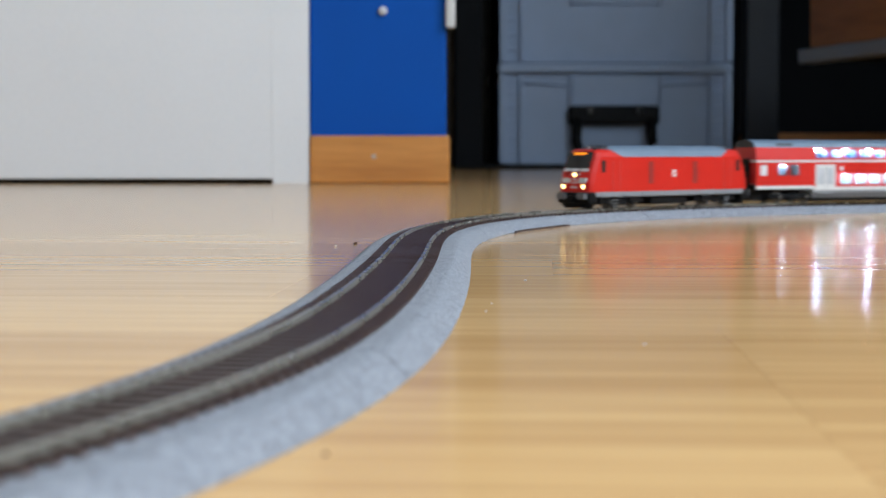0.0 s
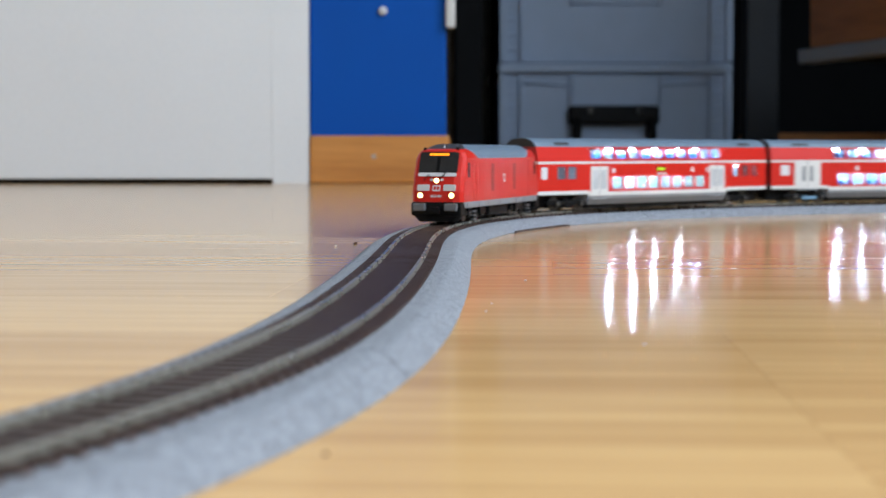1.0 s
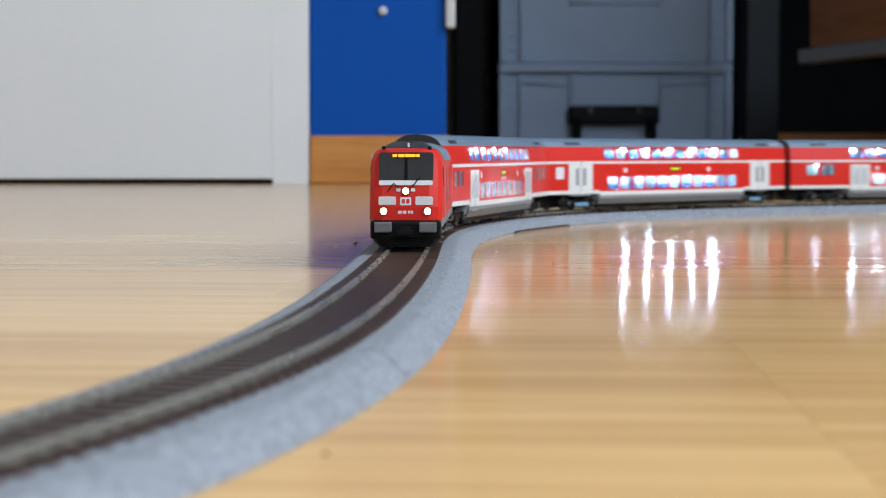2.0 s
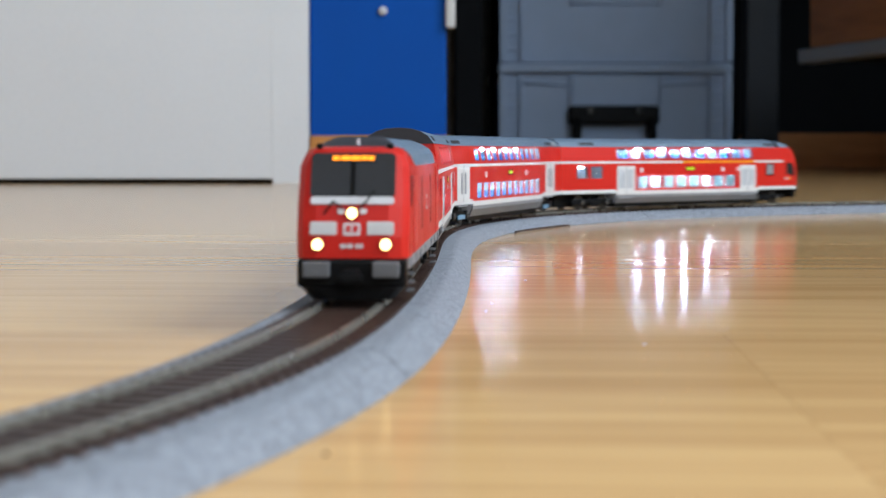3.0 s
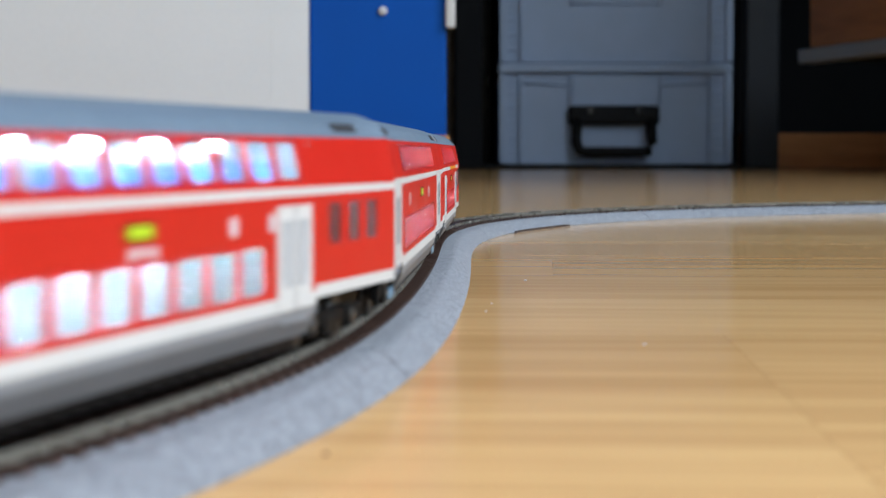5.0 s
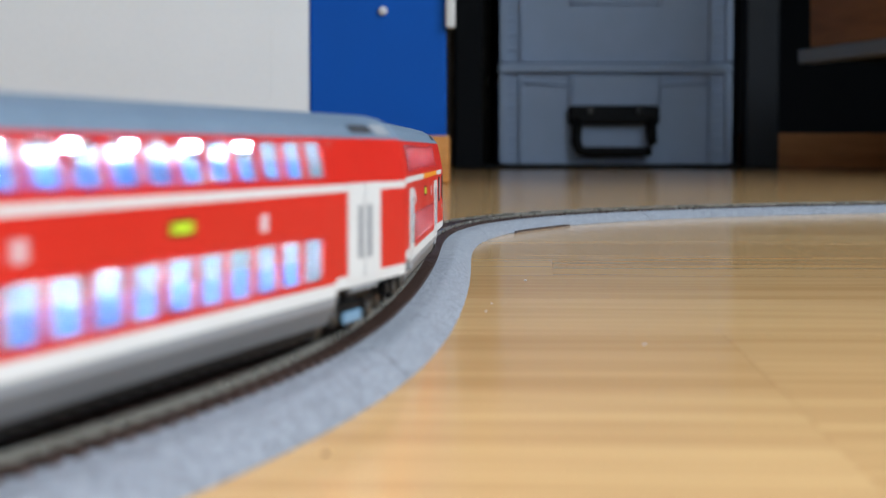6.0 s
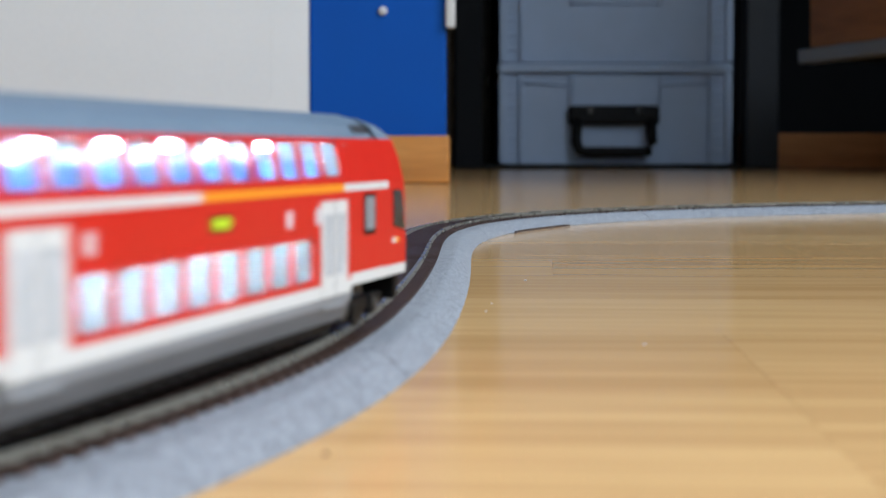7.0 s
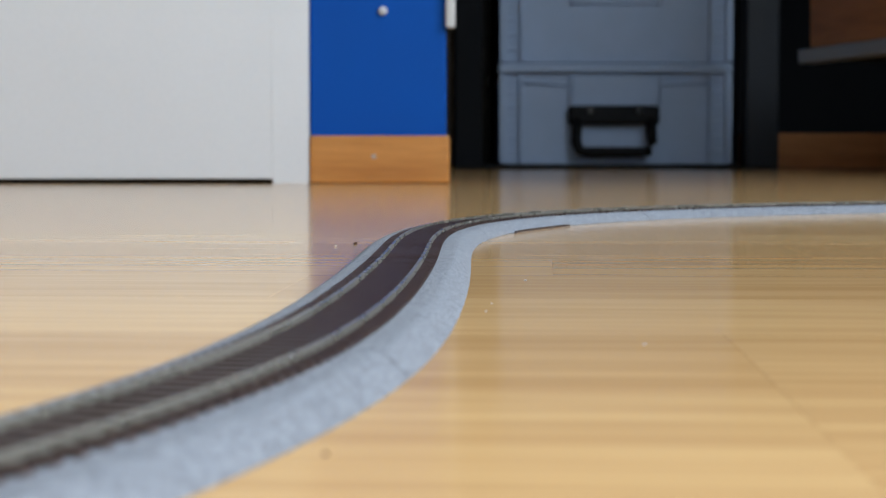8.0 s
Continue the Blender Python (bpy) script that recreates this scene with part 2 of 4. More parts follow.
def boxes(dims, bevel=0.0, seg=2):
    """One bmesh of boxes, each ((x0, y0, z0), (x1, y1, z1))."""
    bm = bmesh.new()
    for a, b in dims:
        made = bmesh.ops.create_cube(bm, size=1.0)["verts"]
        for v in made:
            v.co = Vector([(a[i] + b[i]) / 2 + v.co[i] * abs(b[i] - a[i]) for i in range(3)])
        if bevel:
            edges = {e for v in made for e in v.link_edges}
            bmesh.ops.bevel(bm, geom=list(edges), offset=bevel, segments=seg, profile=0.6, affect="EDGES")
    return bm


def tube(points, radius, sides=8):
    """A round bar along the points."""
    bm = bmesh.new()
    rings = []
    pts = [Vector(p) for p in points]
    for i, p in enumerate(pts):
        d = (pts[min(i + 1, len(pts) - 1)] - pts[max(i - 1, 0)]).normalized()
        u = d.cross(Vector((0.31, 0.2, 0.93))).normalized()
        w = d.cross(u)
        rings.append([bm.verts.new(p + radius * (math.cos(a) * u + math.sin(a) * w))
                      for a in (2 * math.pi * k / sides for k in range(sides))])
    for r, q in zip(rings, rings[1:]):
        for k in range(sides):
            bm.faces.new((r[k], r[(k + 1) % sides], q[(k + 1) % sides], q[k]))
    bm.faces.new(rings[0][::-1]), bm.faces.new(rings[-1])
    return bm


def disc(center, axis, radius, depth, sides=20, dome=0.0):
    """A turned button: axis points outwards."""
    bm = bmesh.new()
    c, d = Vector(center), Vector(axis).normalized()
    u = d.cross(Vector((0.31, 0.2, 0.93))).normalized()
    w = d.cross(u)
    rows = [(radius, 0.0), (radius, depth * 0.8), (radius * 0.9, depth), (radius * 0.5, depth + dome * 0.7)]
    rings = [[bm.verts.new(c + d * h + r * (math.cos(a) * u + math.sin(a) * w)) for a in (2 * math.pi * k / sides for k in range(sides))]
             for r, h in rows]
    for r, q in zip(rings, rings[1:]):
        for k in range(sides):
            bm.faces.new((r[k], r[(k + 1) % sides], q[(k + 1) % sides], q[k]))
    bm.faces.new(rings[0][::-1]), bm.faces.new(rings[-1])
    return bm


def slices(levels, corner):
    """A body from plan outlines: levels of (z, x_min, x_max, half_width); corner: how far the ends are cut at the corners."""
    bm = bmesh.new()
    rings = []
    for z, x0, x1, w in levels:
        c = min(corner, w * 0.45)
        ring = [(x1, w - c * 1.5), (x1 - c * 0.35, w - c * 0.5), (x1 - c * 1.2, w), (x0 + c * 1.2, w), (x0 + c * 0.35, w - c * 0.5), (x0, w - c * 1.5)]
        ring += [(x, -y) for x, y in ring[::-1]]
        rings.append([bm.verts.new((x, y, z)) for x, y in ring])
    n = len(rings[0])
    for r, q in zip(rings, rings[1:]):
        for k in range(n):
            bm.faces.new((r[k], r[(k + 1) % n], q[(k + 1) % n], q[k]))
    bm.faces.new(rings[0][::-1]), bm.faces.new(rings[-1])
    bmesh.ops.recalc_face_normals(bm, faces=bm.faces[:])
    return bm


MM = 0.001


MODEL = [MM, MM, MM]   # metres for one unit of a model's length, width and height


def scaled(bm):
    bmesh.ops.scale(bm, vec=MODEL, verts=bm.verts[:])
    return bm


def spot(x, y, z):
    return (x * MODEL[0], y * MODEL[1], z * MODEL[2])


def empty(name):
    return new(name)


# ---- the line of the track ----
KNOTS = np.linspace(-0.5, 0.9, 29)
BENDS = [1.6, 1.57, 1.5, 1.45, 1.69, 2.28, 1.32, 0.57, 0.27, 0.22, 0.19, -0.42, -1.1, -1.88, -2.46, -3.06, -3.37, -3.2, -2.77, -2.2, -1.55, -1.03, -0.71, -0.53, -0.42, -0.37, -0.33, -0.3, -0.3]
STEP = 0.002
LINE_S = np.arange(-1.4, 1.15, STEP)
_k = np.interp(LINE_S, np.concatenate([[-1.4, -0.7], KNOTS]), np.concatenate([[0.6, 1.2], BENDS]))
_i0 = int(np.argmin(abs(LINE_S)))
LINE_A = np.cumsum(_k) * STEP
LINE_A = LINE_A - LINE_A[_i0] + 1.5535
LINE_X = np.cumsum(np.cos(LINE_A)) * STEP
LINE_Y = np.cumsum(np.sin(LINE_A)) * STEP
LINE_X = LINE_X - LINE_X[_i0] - 0.00905
LINE_Y = LINE_Y - LINE_Y[_i0] + 0.4550
RAIL_Z = 0.0051


def on_line(s, side=0.0, z=0.0):
    """The place at s metres along the track, side metres to its right."""
    x, y, a = np.interp(s, LINE_S, LINE_X), np.interp(s, LINE_S, LINE_Y), np.interp(s, LINE_S, LINE_A)
    return Vector((x + side * math.sin(a), y - side * math.cos(a), z)), a


# ---- the room ----
def room():
    x0, x1, y0, y1, h = ROOM
    t = 0.12

    def wall(name, dims, label, m="plaster", bevel=0.0):
        ob = finish(name, boxes(dims, bevel), m)
        return tagged(ob, label, "wall", kind="structure")

    a, b, s, e = WIN_BACK
    wall("wall_south", [((x0 - t, y0 - t, 0), (a, y0, h)), ((b, y0 - t, 0), (x1 + t, y0, h)), ((a, y0 - t, 0), (b, y0, s)), ((a, y0 - t, e), (b, y0, h))],
         "plain pale plaster wall with a window opening")
    c, d, s, e = WIN_SIDE
    wall("wall_east", [((x1, y0, 0), (x1 + t, c, h)), ((x1, d, 0), (x1 + t, y1 + t, h)), ((x1, c, 0), (x1 + t, d, s)), ((x1, c, e), (x1 + t, d, h))],
         "plain pale plaster wall with a side window")
    wall("wall_west", [((x0 - t, y0, 0), (x0, y1 + t, h))], "plain pale plaster wall")
    wall("wall_north", [((x0, y1, 0), (x1, y1 + t, h))], "plain plaster wall behind the rack")
    ob = finish("ceiling", boxes([((x0 - t, y0 - t, h), (x1 + t, y1 + t, h + t))]), "ceiling")
    tagged(ob, "plain grey painted ceiling", "ceiling", kind="structure")
    for name, w, along in (("window_1", WIN_BACK, 0), ("window_2", WIN_SIDE, 1)):
        win = empty(name)
        tagged(win, "white framed window with daylight behind it", "window", kind="structure")
        p, q, s, e = w
        f = 0.05

        def place(u0, z0, u1, z1, d0, d1):
            if along == 0:
                return ((u0, y0 - t + d0, z0), (u1, y0 - t + d1, z1))
            return ((x1 + t - d1, u0, z0), (x1 + t - d0, u1, z1))
        part("window_frame", boxes([place(p, s, q, s + f, 0.005, 0.05), place(p, e - f, q, e, 0.005, 0.05), place(p, s + f, p + f, e - f, 0.005, 0.05),
                                    place(q - f, s + f, q, e - f, 0.005, 0.05)]), "white", win)
        pane = part("pane", boxes([place(p + f, s + f, q - f, e - f, 0.02, 0.024)]), "clear", win)
        pane.visible_shadow = False


room()


def white_front():
    """The white cupboard wall: a door leaf over a floor gap, and its frame."""
    y = 1.661
    ob = finish("white_door_frame", boxes([((-0.1563, y - 0.004, 0.0), (-0.1228, y + 0.05, 2.1))], 0.0006), "white_wall")
    tagged(ob, "white lacquered door frame reaching down to the floor", "door frame", kind="structure")
    door = empty("door_1")
    door.location = (-0.1564, y, 0)
    tagged(door, "closed white lacquered door above a dark floor gap", "door", kind="structure")
    part("door_leaf", boxes([((-0.86, -0.004, 0.0046), (0, 0.036, 2.05))], 0.0006), "white_wall", door)
    # Black strip set into the floor gap in place of its shade.
    part("dark_gap_strip", boxes([((-0.86, 0.012, 0.0004), (-0.002, 0.03, 0.0034))]), "black", door, "black strip standing in for the dark under the leaf")
    ob = finish("wall_door_side", boxes([((ROOM[0], y + 0.04, 0), (-0.1228, y + 0.16, ROOM[4])), ((ROOM[0], y, 0), (-1.02, y + 0.04, ROOM[4])),
                                         ((-1.02, y, 2.1), (-0.1228, y + 0.04, ROOM[4]))]), "plaster")
    tagged(ob, "pale plaster wall round the door", "wall", kind="structure")


def blue_pillar():
    y = 1.661
    ob = finish("wall_blue_pillar", boxes([((-0.1222, y + 0.004, 0), (0.0030, y + 0.17, ROOM[4]))], 0.003, 3), "blue")
    tagged(ob, "deep blue painted wall end beside the door", "wall", kind="structure")
    sk = empty("baseboard")
    sk.location = (0, y, 0)
    tagged(sk, "beech coloured wooden baseboard along the blue wall", "baseboard", kind="structure")
    part("board", boxes([((-0.1220, -0.006, 0.0005), (0.0062, 0.0035, 0.0440)), ((0.0033, 0.004, 0.0005), (0.0062, 0.165, 0.0440))], 0.0022, 3), "skirt", sk)
    part("screw", disc((-0.0633, -0.0062, 0.0249), (0, -1, 0), 0.0021, 0.001), "steel", sk, "small steel screw head")
    ob = finish("wall_hook", disc((-0.0550, y + 0.0036, 0.1580), (0, -1, 0), 0.0040, 0.003, dome=0.002), "light_grey")
    tagged(ob, "small grey round screw cap on the blue wall", "screw cap")
    ob = finish("cable_duct", boxes([((0.0025, y - 0.004, 0.142), (0.0112, y + 0.0035, 0.9))], 0.0028, 3), "white")
    tagged(ob, "narrow white cable duct ending above the floor", "cable duct")


white_front()
blue_pillar()


# ---- rack with grey crates ----
def crate():
    """A stacking crate 400 mm wide: ribbed walls, rim, corner pockets, front grip plate."""
    c = empty("storage_crate")
    tagged(c, "grey-blue plastic stacking crate with a ribbed front", "crate", "stacked crates")
    w, d, h = 0.2, 0.3, 0.170
    sh = [((-w + 0.006, 0.006, 0), (w - 0.006, 0.012, h - 0.01)), ((-w + 0.006, 2 * d - 0.012, 0), (w - 0.006, 2 * d - 0.006, h - 0.01)),
          ((-w + 0.006, 0.012, 0), (-w + 0.012, 2 * d - 0.012, h - 0.01)), ((w - 0.012, 0.012, 0), (w - 0.006, 2 * d - 0.012, h - 0.01)),
          ((-w + 0.012, 0.012, 0), (w - 0.012, 2 * d - 0.012, 0.006))]
    for k, one in enumerate(sh):
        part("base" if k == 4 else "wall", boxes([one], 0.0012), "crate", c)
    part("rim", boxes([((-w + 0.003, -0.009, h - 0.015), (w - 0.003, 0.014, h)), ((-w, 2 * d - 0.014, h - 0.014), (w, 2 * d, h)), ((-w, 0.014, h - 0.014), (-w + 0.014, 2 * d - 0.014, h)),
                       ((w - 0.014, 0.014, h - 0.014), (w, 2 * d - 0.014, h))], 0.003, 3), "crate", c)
    for sx in (-1, 1):
        part("corner_post", boxes([((sx * 0.197, -0.004, 0.002), (sx * 0.185, 0.008, h - 0.016)), ((sx * 0.163, -0.004, 0.002), (sx * 0.157, 0.008, h - 0.016))] +
                                  [((sx * 0.186, 0.002, z), (sx * 0.162, 0.008, z + 0.005)) for z in (0.02, 0.045, 0.07, 0.095, 0.12, 0.14)], 0.001), "crate", c)
    bow = [(x, 0.004, 0.138 - 0.006 * math.cos(x * 10.0) ** 2) for x in np.linspace(-0.156, 0.156, 13)]
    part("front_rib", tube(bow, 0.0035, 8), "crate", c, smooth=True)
    for x0 in (-0.078, 0.074):
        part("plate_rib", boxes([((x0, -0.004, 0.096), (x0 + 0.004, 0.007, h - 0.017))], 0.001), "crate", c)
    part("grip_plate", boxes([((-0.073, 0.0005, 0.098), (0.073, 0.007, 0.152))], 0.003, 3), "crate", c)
    return c


def handle():
    hd = empty("carry_handle")
    tagged(hd, "black plastic carrying handle screwed to the crate", "handle")
    yy = -0.004
    part("mount", boxes([((-0.077, yy - 0.014, -0.001), (0.077, yy + 0.004, 0.0315))], 0.0075, 4), "black", hd)
    pts = [(-0.062, yy - 0.013, 0.008), (-0.064, yy - 0.019, -0.03), (-0.058, yy - 0.02, -0.045), (-0.048, yy - 0.02, -0.047), (0.048, yy - 0.02, -0.047),
           (0.058, yy - 0.02, -0.045), (0.064, yy - 0.019, -0.03), (0.062, yy - 0.013, 0.008)]
    part("grip", tube(pts, 0.0088, 10), "black", hd, smooth=True)
    for sx in (-0.04, 0.042):
        part("screw", disc((sx, yy - 0.012, 0.021), (0, -1, 0), 0.005, 0.002), "steel", hd, "steel screw head")
    return hd


CRATE_Y = 3.07
low = crate()
low.location = (0.2925, CRATE_Y, 0.0075)
top = copy_thing(low, pose(0.2935, CRATE_Y + 0.004, 0.1795))
third = copy_thing(low, pose(0.2925, CRATE_Y + 0.002, 0.3515))
grip = handle()
grip.location = (0.2887, CRATE_Y + 0.0035, 0.0750)


def rack():
    r = empty("storage_rack")
    tagged(r, "black metal rack on the floor holding grey crates", "rack")
    yf, yb = 3.04, 3.80
    for x0, x1 in ((0.0205, 0.066), (0.508, 0.564), (1.25, 1.30)):
        for y in (yf, yb):
            part("post", boxes([((x0, y, 0), (x1, y + 0.05, 1.5))], 0.004), "post_metal" if x0 > 0.4 else "black_metal", r)
    part("base_board", boxes([((0.0685, yf + 0.012, 0.0008), (0.5075, yb - 0.01, 0.0068))], 0.001), "black_metal", r)
    for z in (0.60, 1.10):
        part("shelf", boxes([((0.022, yf + 0.002, z), (1.30, yb + 0.05, z + 0.03))], 0.003), "black_metal", r)
    # Black sheets added to keep the shaded depth of the rack dark.
    part("dark_backing", boxes([((0.03, yb + 0.052, 0.0), (1.40, yb + 0.06, 1.5))]), "black_metal", r)
    part("dark_filler", boxes([((0.075, yf + 0.09, 0.0), (0.08, yb, 0.6))]), "black_metal", r)
    part("dark_filler", boxes([((0.503, yf + 0.07, 0.0), (0.507, yb, 0.6))]), "black_metal", r)


rack()


def right_bay():
    box = empty("wooden_box")
    box.location = (0.70, 3.08, 0)
    tagged(box, "low brown wooden box standing in the dark rack", "box")
    part("panel", boxes([((-0.133, 0, 0.001), (0.54, 0.02, 0.0605))], 0.003), "brown_wood", box)
    part("panel", boxes([((-0.135, 0.022, 0.001), (-0.12, 0.4, 0.0605))], 0.003), "brown_wood", box)
    part("panel", boxes([((0.53, 0.022, 0.001), (0.55, 0.4, 0.0605))], 0.003), "brown_wood", box)
    dr = empty("bed_frame")
    dr.matrix_basis = pose(0.5565, 2.80, 0.172, 0, 0, -77)
    tagged(dr, "brown wooden side board on a grey metal rail with black legs", "bed frame")
    # Board drawn taller and longer out of view, to shade the far floor.
    part("side_board", boxes([((0.02, 0, 0.016), (1.75, 0.02, 0.42))], 0.003), "brown_wood", dr)
    part("metal_rail", boxes([((-0.01, -0.006, -0.008), (1.75, 0.022, 0.0145))], 0.004), "rail_grey", dr, "grey painted metal rail")
    part("slat_base", boxes([((0.0, 0.024, -0.004), (1.75, 0.65, 0.012))], 0.002), "black_metal", dr)
    for lx in (0.72, 1.70):
        for ly in (0.0, 0.60):
            part("leg", boxes([((lx, ly, -0.1715), (lx + 0.03, ly + 0.03, -0.0085))], 0.003), "black_metal", dr)


right_bay()


# ---- track ----
def swept(s0, s1, profile, step=0.006):
    """A closed profile of (side, z), in mm, drawn along the track from s0 to s1."""
    bm = bmesh.new()
    n = max(2, int(round((s1 - s0) / step)) + 1)
    rings = [[bm.verts.new(on_line(s, y * MM, z * MM)[0]) for y, z in profile] for s in np.linspace(s0, s1, n)]
    k = len(profile)
    for r, q in zip(rings, rings[1:]):
        for j in range(k):
            bm.faces.new((r[j], r[(j + 1) % k], q[(j + 1) % k], q[j]))
    bm.faces.new(rings[0]), bm.faces.new(rings[-1][::-1])
    bmesh.ops.recalc_face_normals(bm, faces=bm.faces[:])
    return bm


BED = [(-16.1, 0.1), (-15.7, 0.7), (-14.3, 1.9), (-12.8, 3.1), (-11.9, 3.6), (-11.0, 3.8), (11.0, 3.8), (11.9, 3.6), (12.8, 3.1), (14.3, 1.9), (15.7, 0.7), (16.1, 0.1)]
BASE = [(-6.9, 3.7), (6.9, 3.7), (6.7, 4.28), (-6.7, 4.28)]
RAIL = [(-0.62, 4.1), (0.62, 4.1), (0.6, 4.5), (0.25, 4.6), (0.25, 4.8), (0.42, 4.88), (0.42, 5.12), (0.34, 5.2), (-0.34, 5.2), (-0.42, 5.12), (-0.42, 4.88),
        (-0.25, 4.8), (-0.25, 4.6), (-0.6, 4.5)]
TIE_GAP = 0.0045
tie_bm = boxes([((-0.0011, -0.0081, 0.0037), (0.0011, 0.0081, 0.0045))])
tie_mesh = bpy.data.meshes.new("tie")
tie_bm.to_mesh(tie_mesh)
tie_bm.free()
tie_mesh.materials.append(M["tie"])


def track():
    joints = [-1.30, -1.06, -0.82, -0.58, -0.40, -0.218, -0.03, 0.160, 0.352, 0.538, 0.724, 0.910, 1.096]
    for i, (a, b) in enumerate(zip(joints, joints[1:])):
        sec = empty("track_section")
        tagged(sec, "curved model railway track on a grey moulded ballast bed", "model track", "sections of the model railway")
        softened(part("ballast_bed", swept(a + 0.0003, b - 0.0003, BED, 0.004), "ballast", sec), 50)
        part("tie_base", swept(a + 0.0002, b - 0.0002, BASE), "tie_dark", sec, "brown moulded base, darkened as shade between the ties")
        for side in (-4.75, 4.85):
            softened(part("rail", swept(a + 0.0002, b - 0.0002, [(side + y, z) for y, z in RAIL], 0.004), "rail", sec, "grey metal rail"))
        n = int((b - a - 0.002) / TIE_GAP)
        for j in range(n):
            place, ang = on_line(a + 0.0025 + j * (b - a - 0.005) / (n - 1))
            t = new("tie", tie_mesh)
            t.parent = sec
            t.matrix_basis = Matrix.Translation(place) @ Matrix.Rotation(ang, 4, "Z")


track()
# Dark bar drawn for the shadowed gap where the track bed lifts.
gap_bar = tube([on_line(s, 0.0171 + 0.0006 * math.sin((s - 0.2) * 30), 0.0005)[0] for s in np.linspace(0.205, 0.275, 14)], 0.0004, 6)
gap_bar = finish("feeder_wire", gap_bar, "tie", smooth=True)
tagged(gap_bar, "thin dark bar in place of the shaded gap under the track bed", "wire")


# The first speck stands in for a dark stain in the wood.
for cx, cy, r, tone in ((-0.0115, 0.176, 0.0004, "joint"), (-0.028, 0.576, 0.0009, "tie"), (-0.0335, 0.562, 0.0006, "light_grey"), (0.008, 0.335, 0.0003, "light_grey"), (0.031, 0.277, 0.0003, "light_grey"),
                        (0.0095, 0.352, 0.00025, "light_grey"), (0.019, 0.415, 0.0003, "light_grey")):
    bm = bmesh.new()
    bmesh.ops.create_icosphere(bm, subdivisions=2, radius=r)
    for v in bm.verts:
        v.co = v.co * (0.8 + 0.4 * noise.noise(v.co * 1500 + Vector((cx, cy, 0)) * 900))
        v.co.z *= 0.6
    crumb = finish("crumb", bm, tone)
    crumb.location = (cx, cy, r * 0.42)
    tagged(crumb, "dark speck on the floor" if tone in ("tie", "joint") else "tiny pale speck of dust on the floor", "crumb", "crumbs on the floor")


# ---- floor ----
def floor():
    x0, x1, y0, y1, _ = ROOM
    base = finish("floor", boxes([((x0, y0, -0.05), (x1, y1, -0.0012))]), "joint")
    tagged(base, "glossy beech strip floor with fine joints", "floor", kind="structure")
    rnd = random.Random(4)
    turn = Matrix.Rotation(radians(-3.0), 4, "Z")
    row_w = 0.0705
    origin = Vector((0.042, 0.222, 0))
    lens = [0.32, 0.42, 0.52]
    meshes = []
    for ln in lens:
        bm = boxes([((0.00002, 0.00002, -0.01), (ln - 0.00002, row_w - 0.00002, 0))])
        top_edges = [e for e in bm.edges if all(v.co.z > -0.001 for v in e.verts)]
        bmesh.ops.bevel(bm, geom=top_edges, offset=0.00002, segments=1, affect="EDGES")
        me = bpy.data.meshes.new("plank")
        bm.to_mesh(me)
        bm.free()
        me.materials.append(M["plank"])
        meshes.append(me)
    spots = []
    for r in range(-30, 68):
        x = -2.6 + rnd.random() * 0.4
        if r in (0, -1):
            x = -sum(lens[k] for k in (0, 1, 2, 1, 0))
        while x < 2.6:
            k = rnd.randrange(3)
            if r in (0, -1) and x < -0.01:
                k = (0, 1, 2, 1, 0)[len([q for q in spots if q[0] == r])]
            spots.append((r, x, k))
            x += lens[k]
    inside = []
    for r, x, k in spots:
        m = Matrix.Translation(origin) @ turn @ Matrix.Translation((x, r * row_w, 0))
        mid = m @ Vector((lens[k] / 2, row_w / 2, 0))
        if x0 - 0.25 < mid.x < x1 + 0.25 and y0 - 0.03 < mid.y < y1 + 0.03:
            inside.append((abs(mid.x - 0.12) * 1.4 + abs(mid.y - 0.75), m, k))
    inside.sort(key=lambda q: q[0])
    for _, m, k in inside[:300]:
        ob = new("plank", meshes[k])
        ob.parent = base
        ob.matrix_basis = m
    vs, fs = [], []
    for _, m, k in inside[300:]:
        at = len(vs)
        me = meshes[k]
        vs += [Vector((min(max(q.x, x0), x1), min(max(q.y, y0), y1), q.z)) for q in (m @ v.co for v in me.vertices)]
        fs += [[at + i for i in p.vertices] for p in me.polygons]
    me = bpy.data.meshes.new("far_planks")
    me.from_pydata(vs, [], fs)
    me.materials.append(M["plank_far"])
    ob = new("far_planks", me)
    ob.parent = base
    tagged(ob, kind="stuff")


floor()


# ---- the train: lengths in mm on the models, x forwards, z from the rail head ----
def plate(name, corners, thick, normal, m, parent, label="", bevel=0.0):
    """A thin slab from four corners in mm, thickened along normal."""
    bm = bmesh.new()
    n = Vector(normal).normalized() * thick
    a = [bm.verts.new(Vector(c)) for c in corners]
    b = [bm.verts.new(Vector(c) + n) for c in corners]
    k = len(corners)
    bm.faces.new(a[::-1]), bm.faces.new(b)
    for j in range(k):
        bm.faces.new((a[j], a[(j + 1) % k], b[(j + 1) % k], b[j]))
    bmesh.ops.recalc_face_normals(bm, faces=bm.faces[:])
    if bevel:
        bmesh.ops.bevel(bm, geom=bm.edges[:], offset=bevel, segments=2, affect="EDGES")
    return part(name, scaled(bm), m, parent, label)


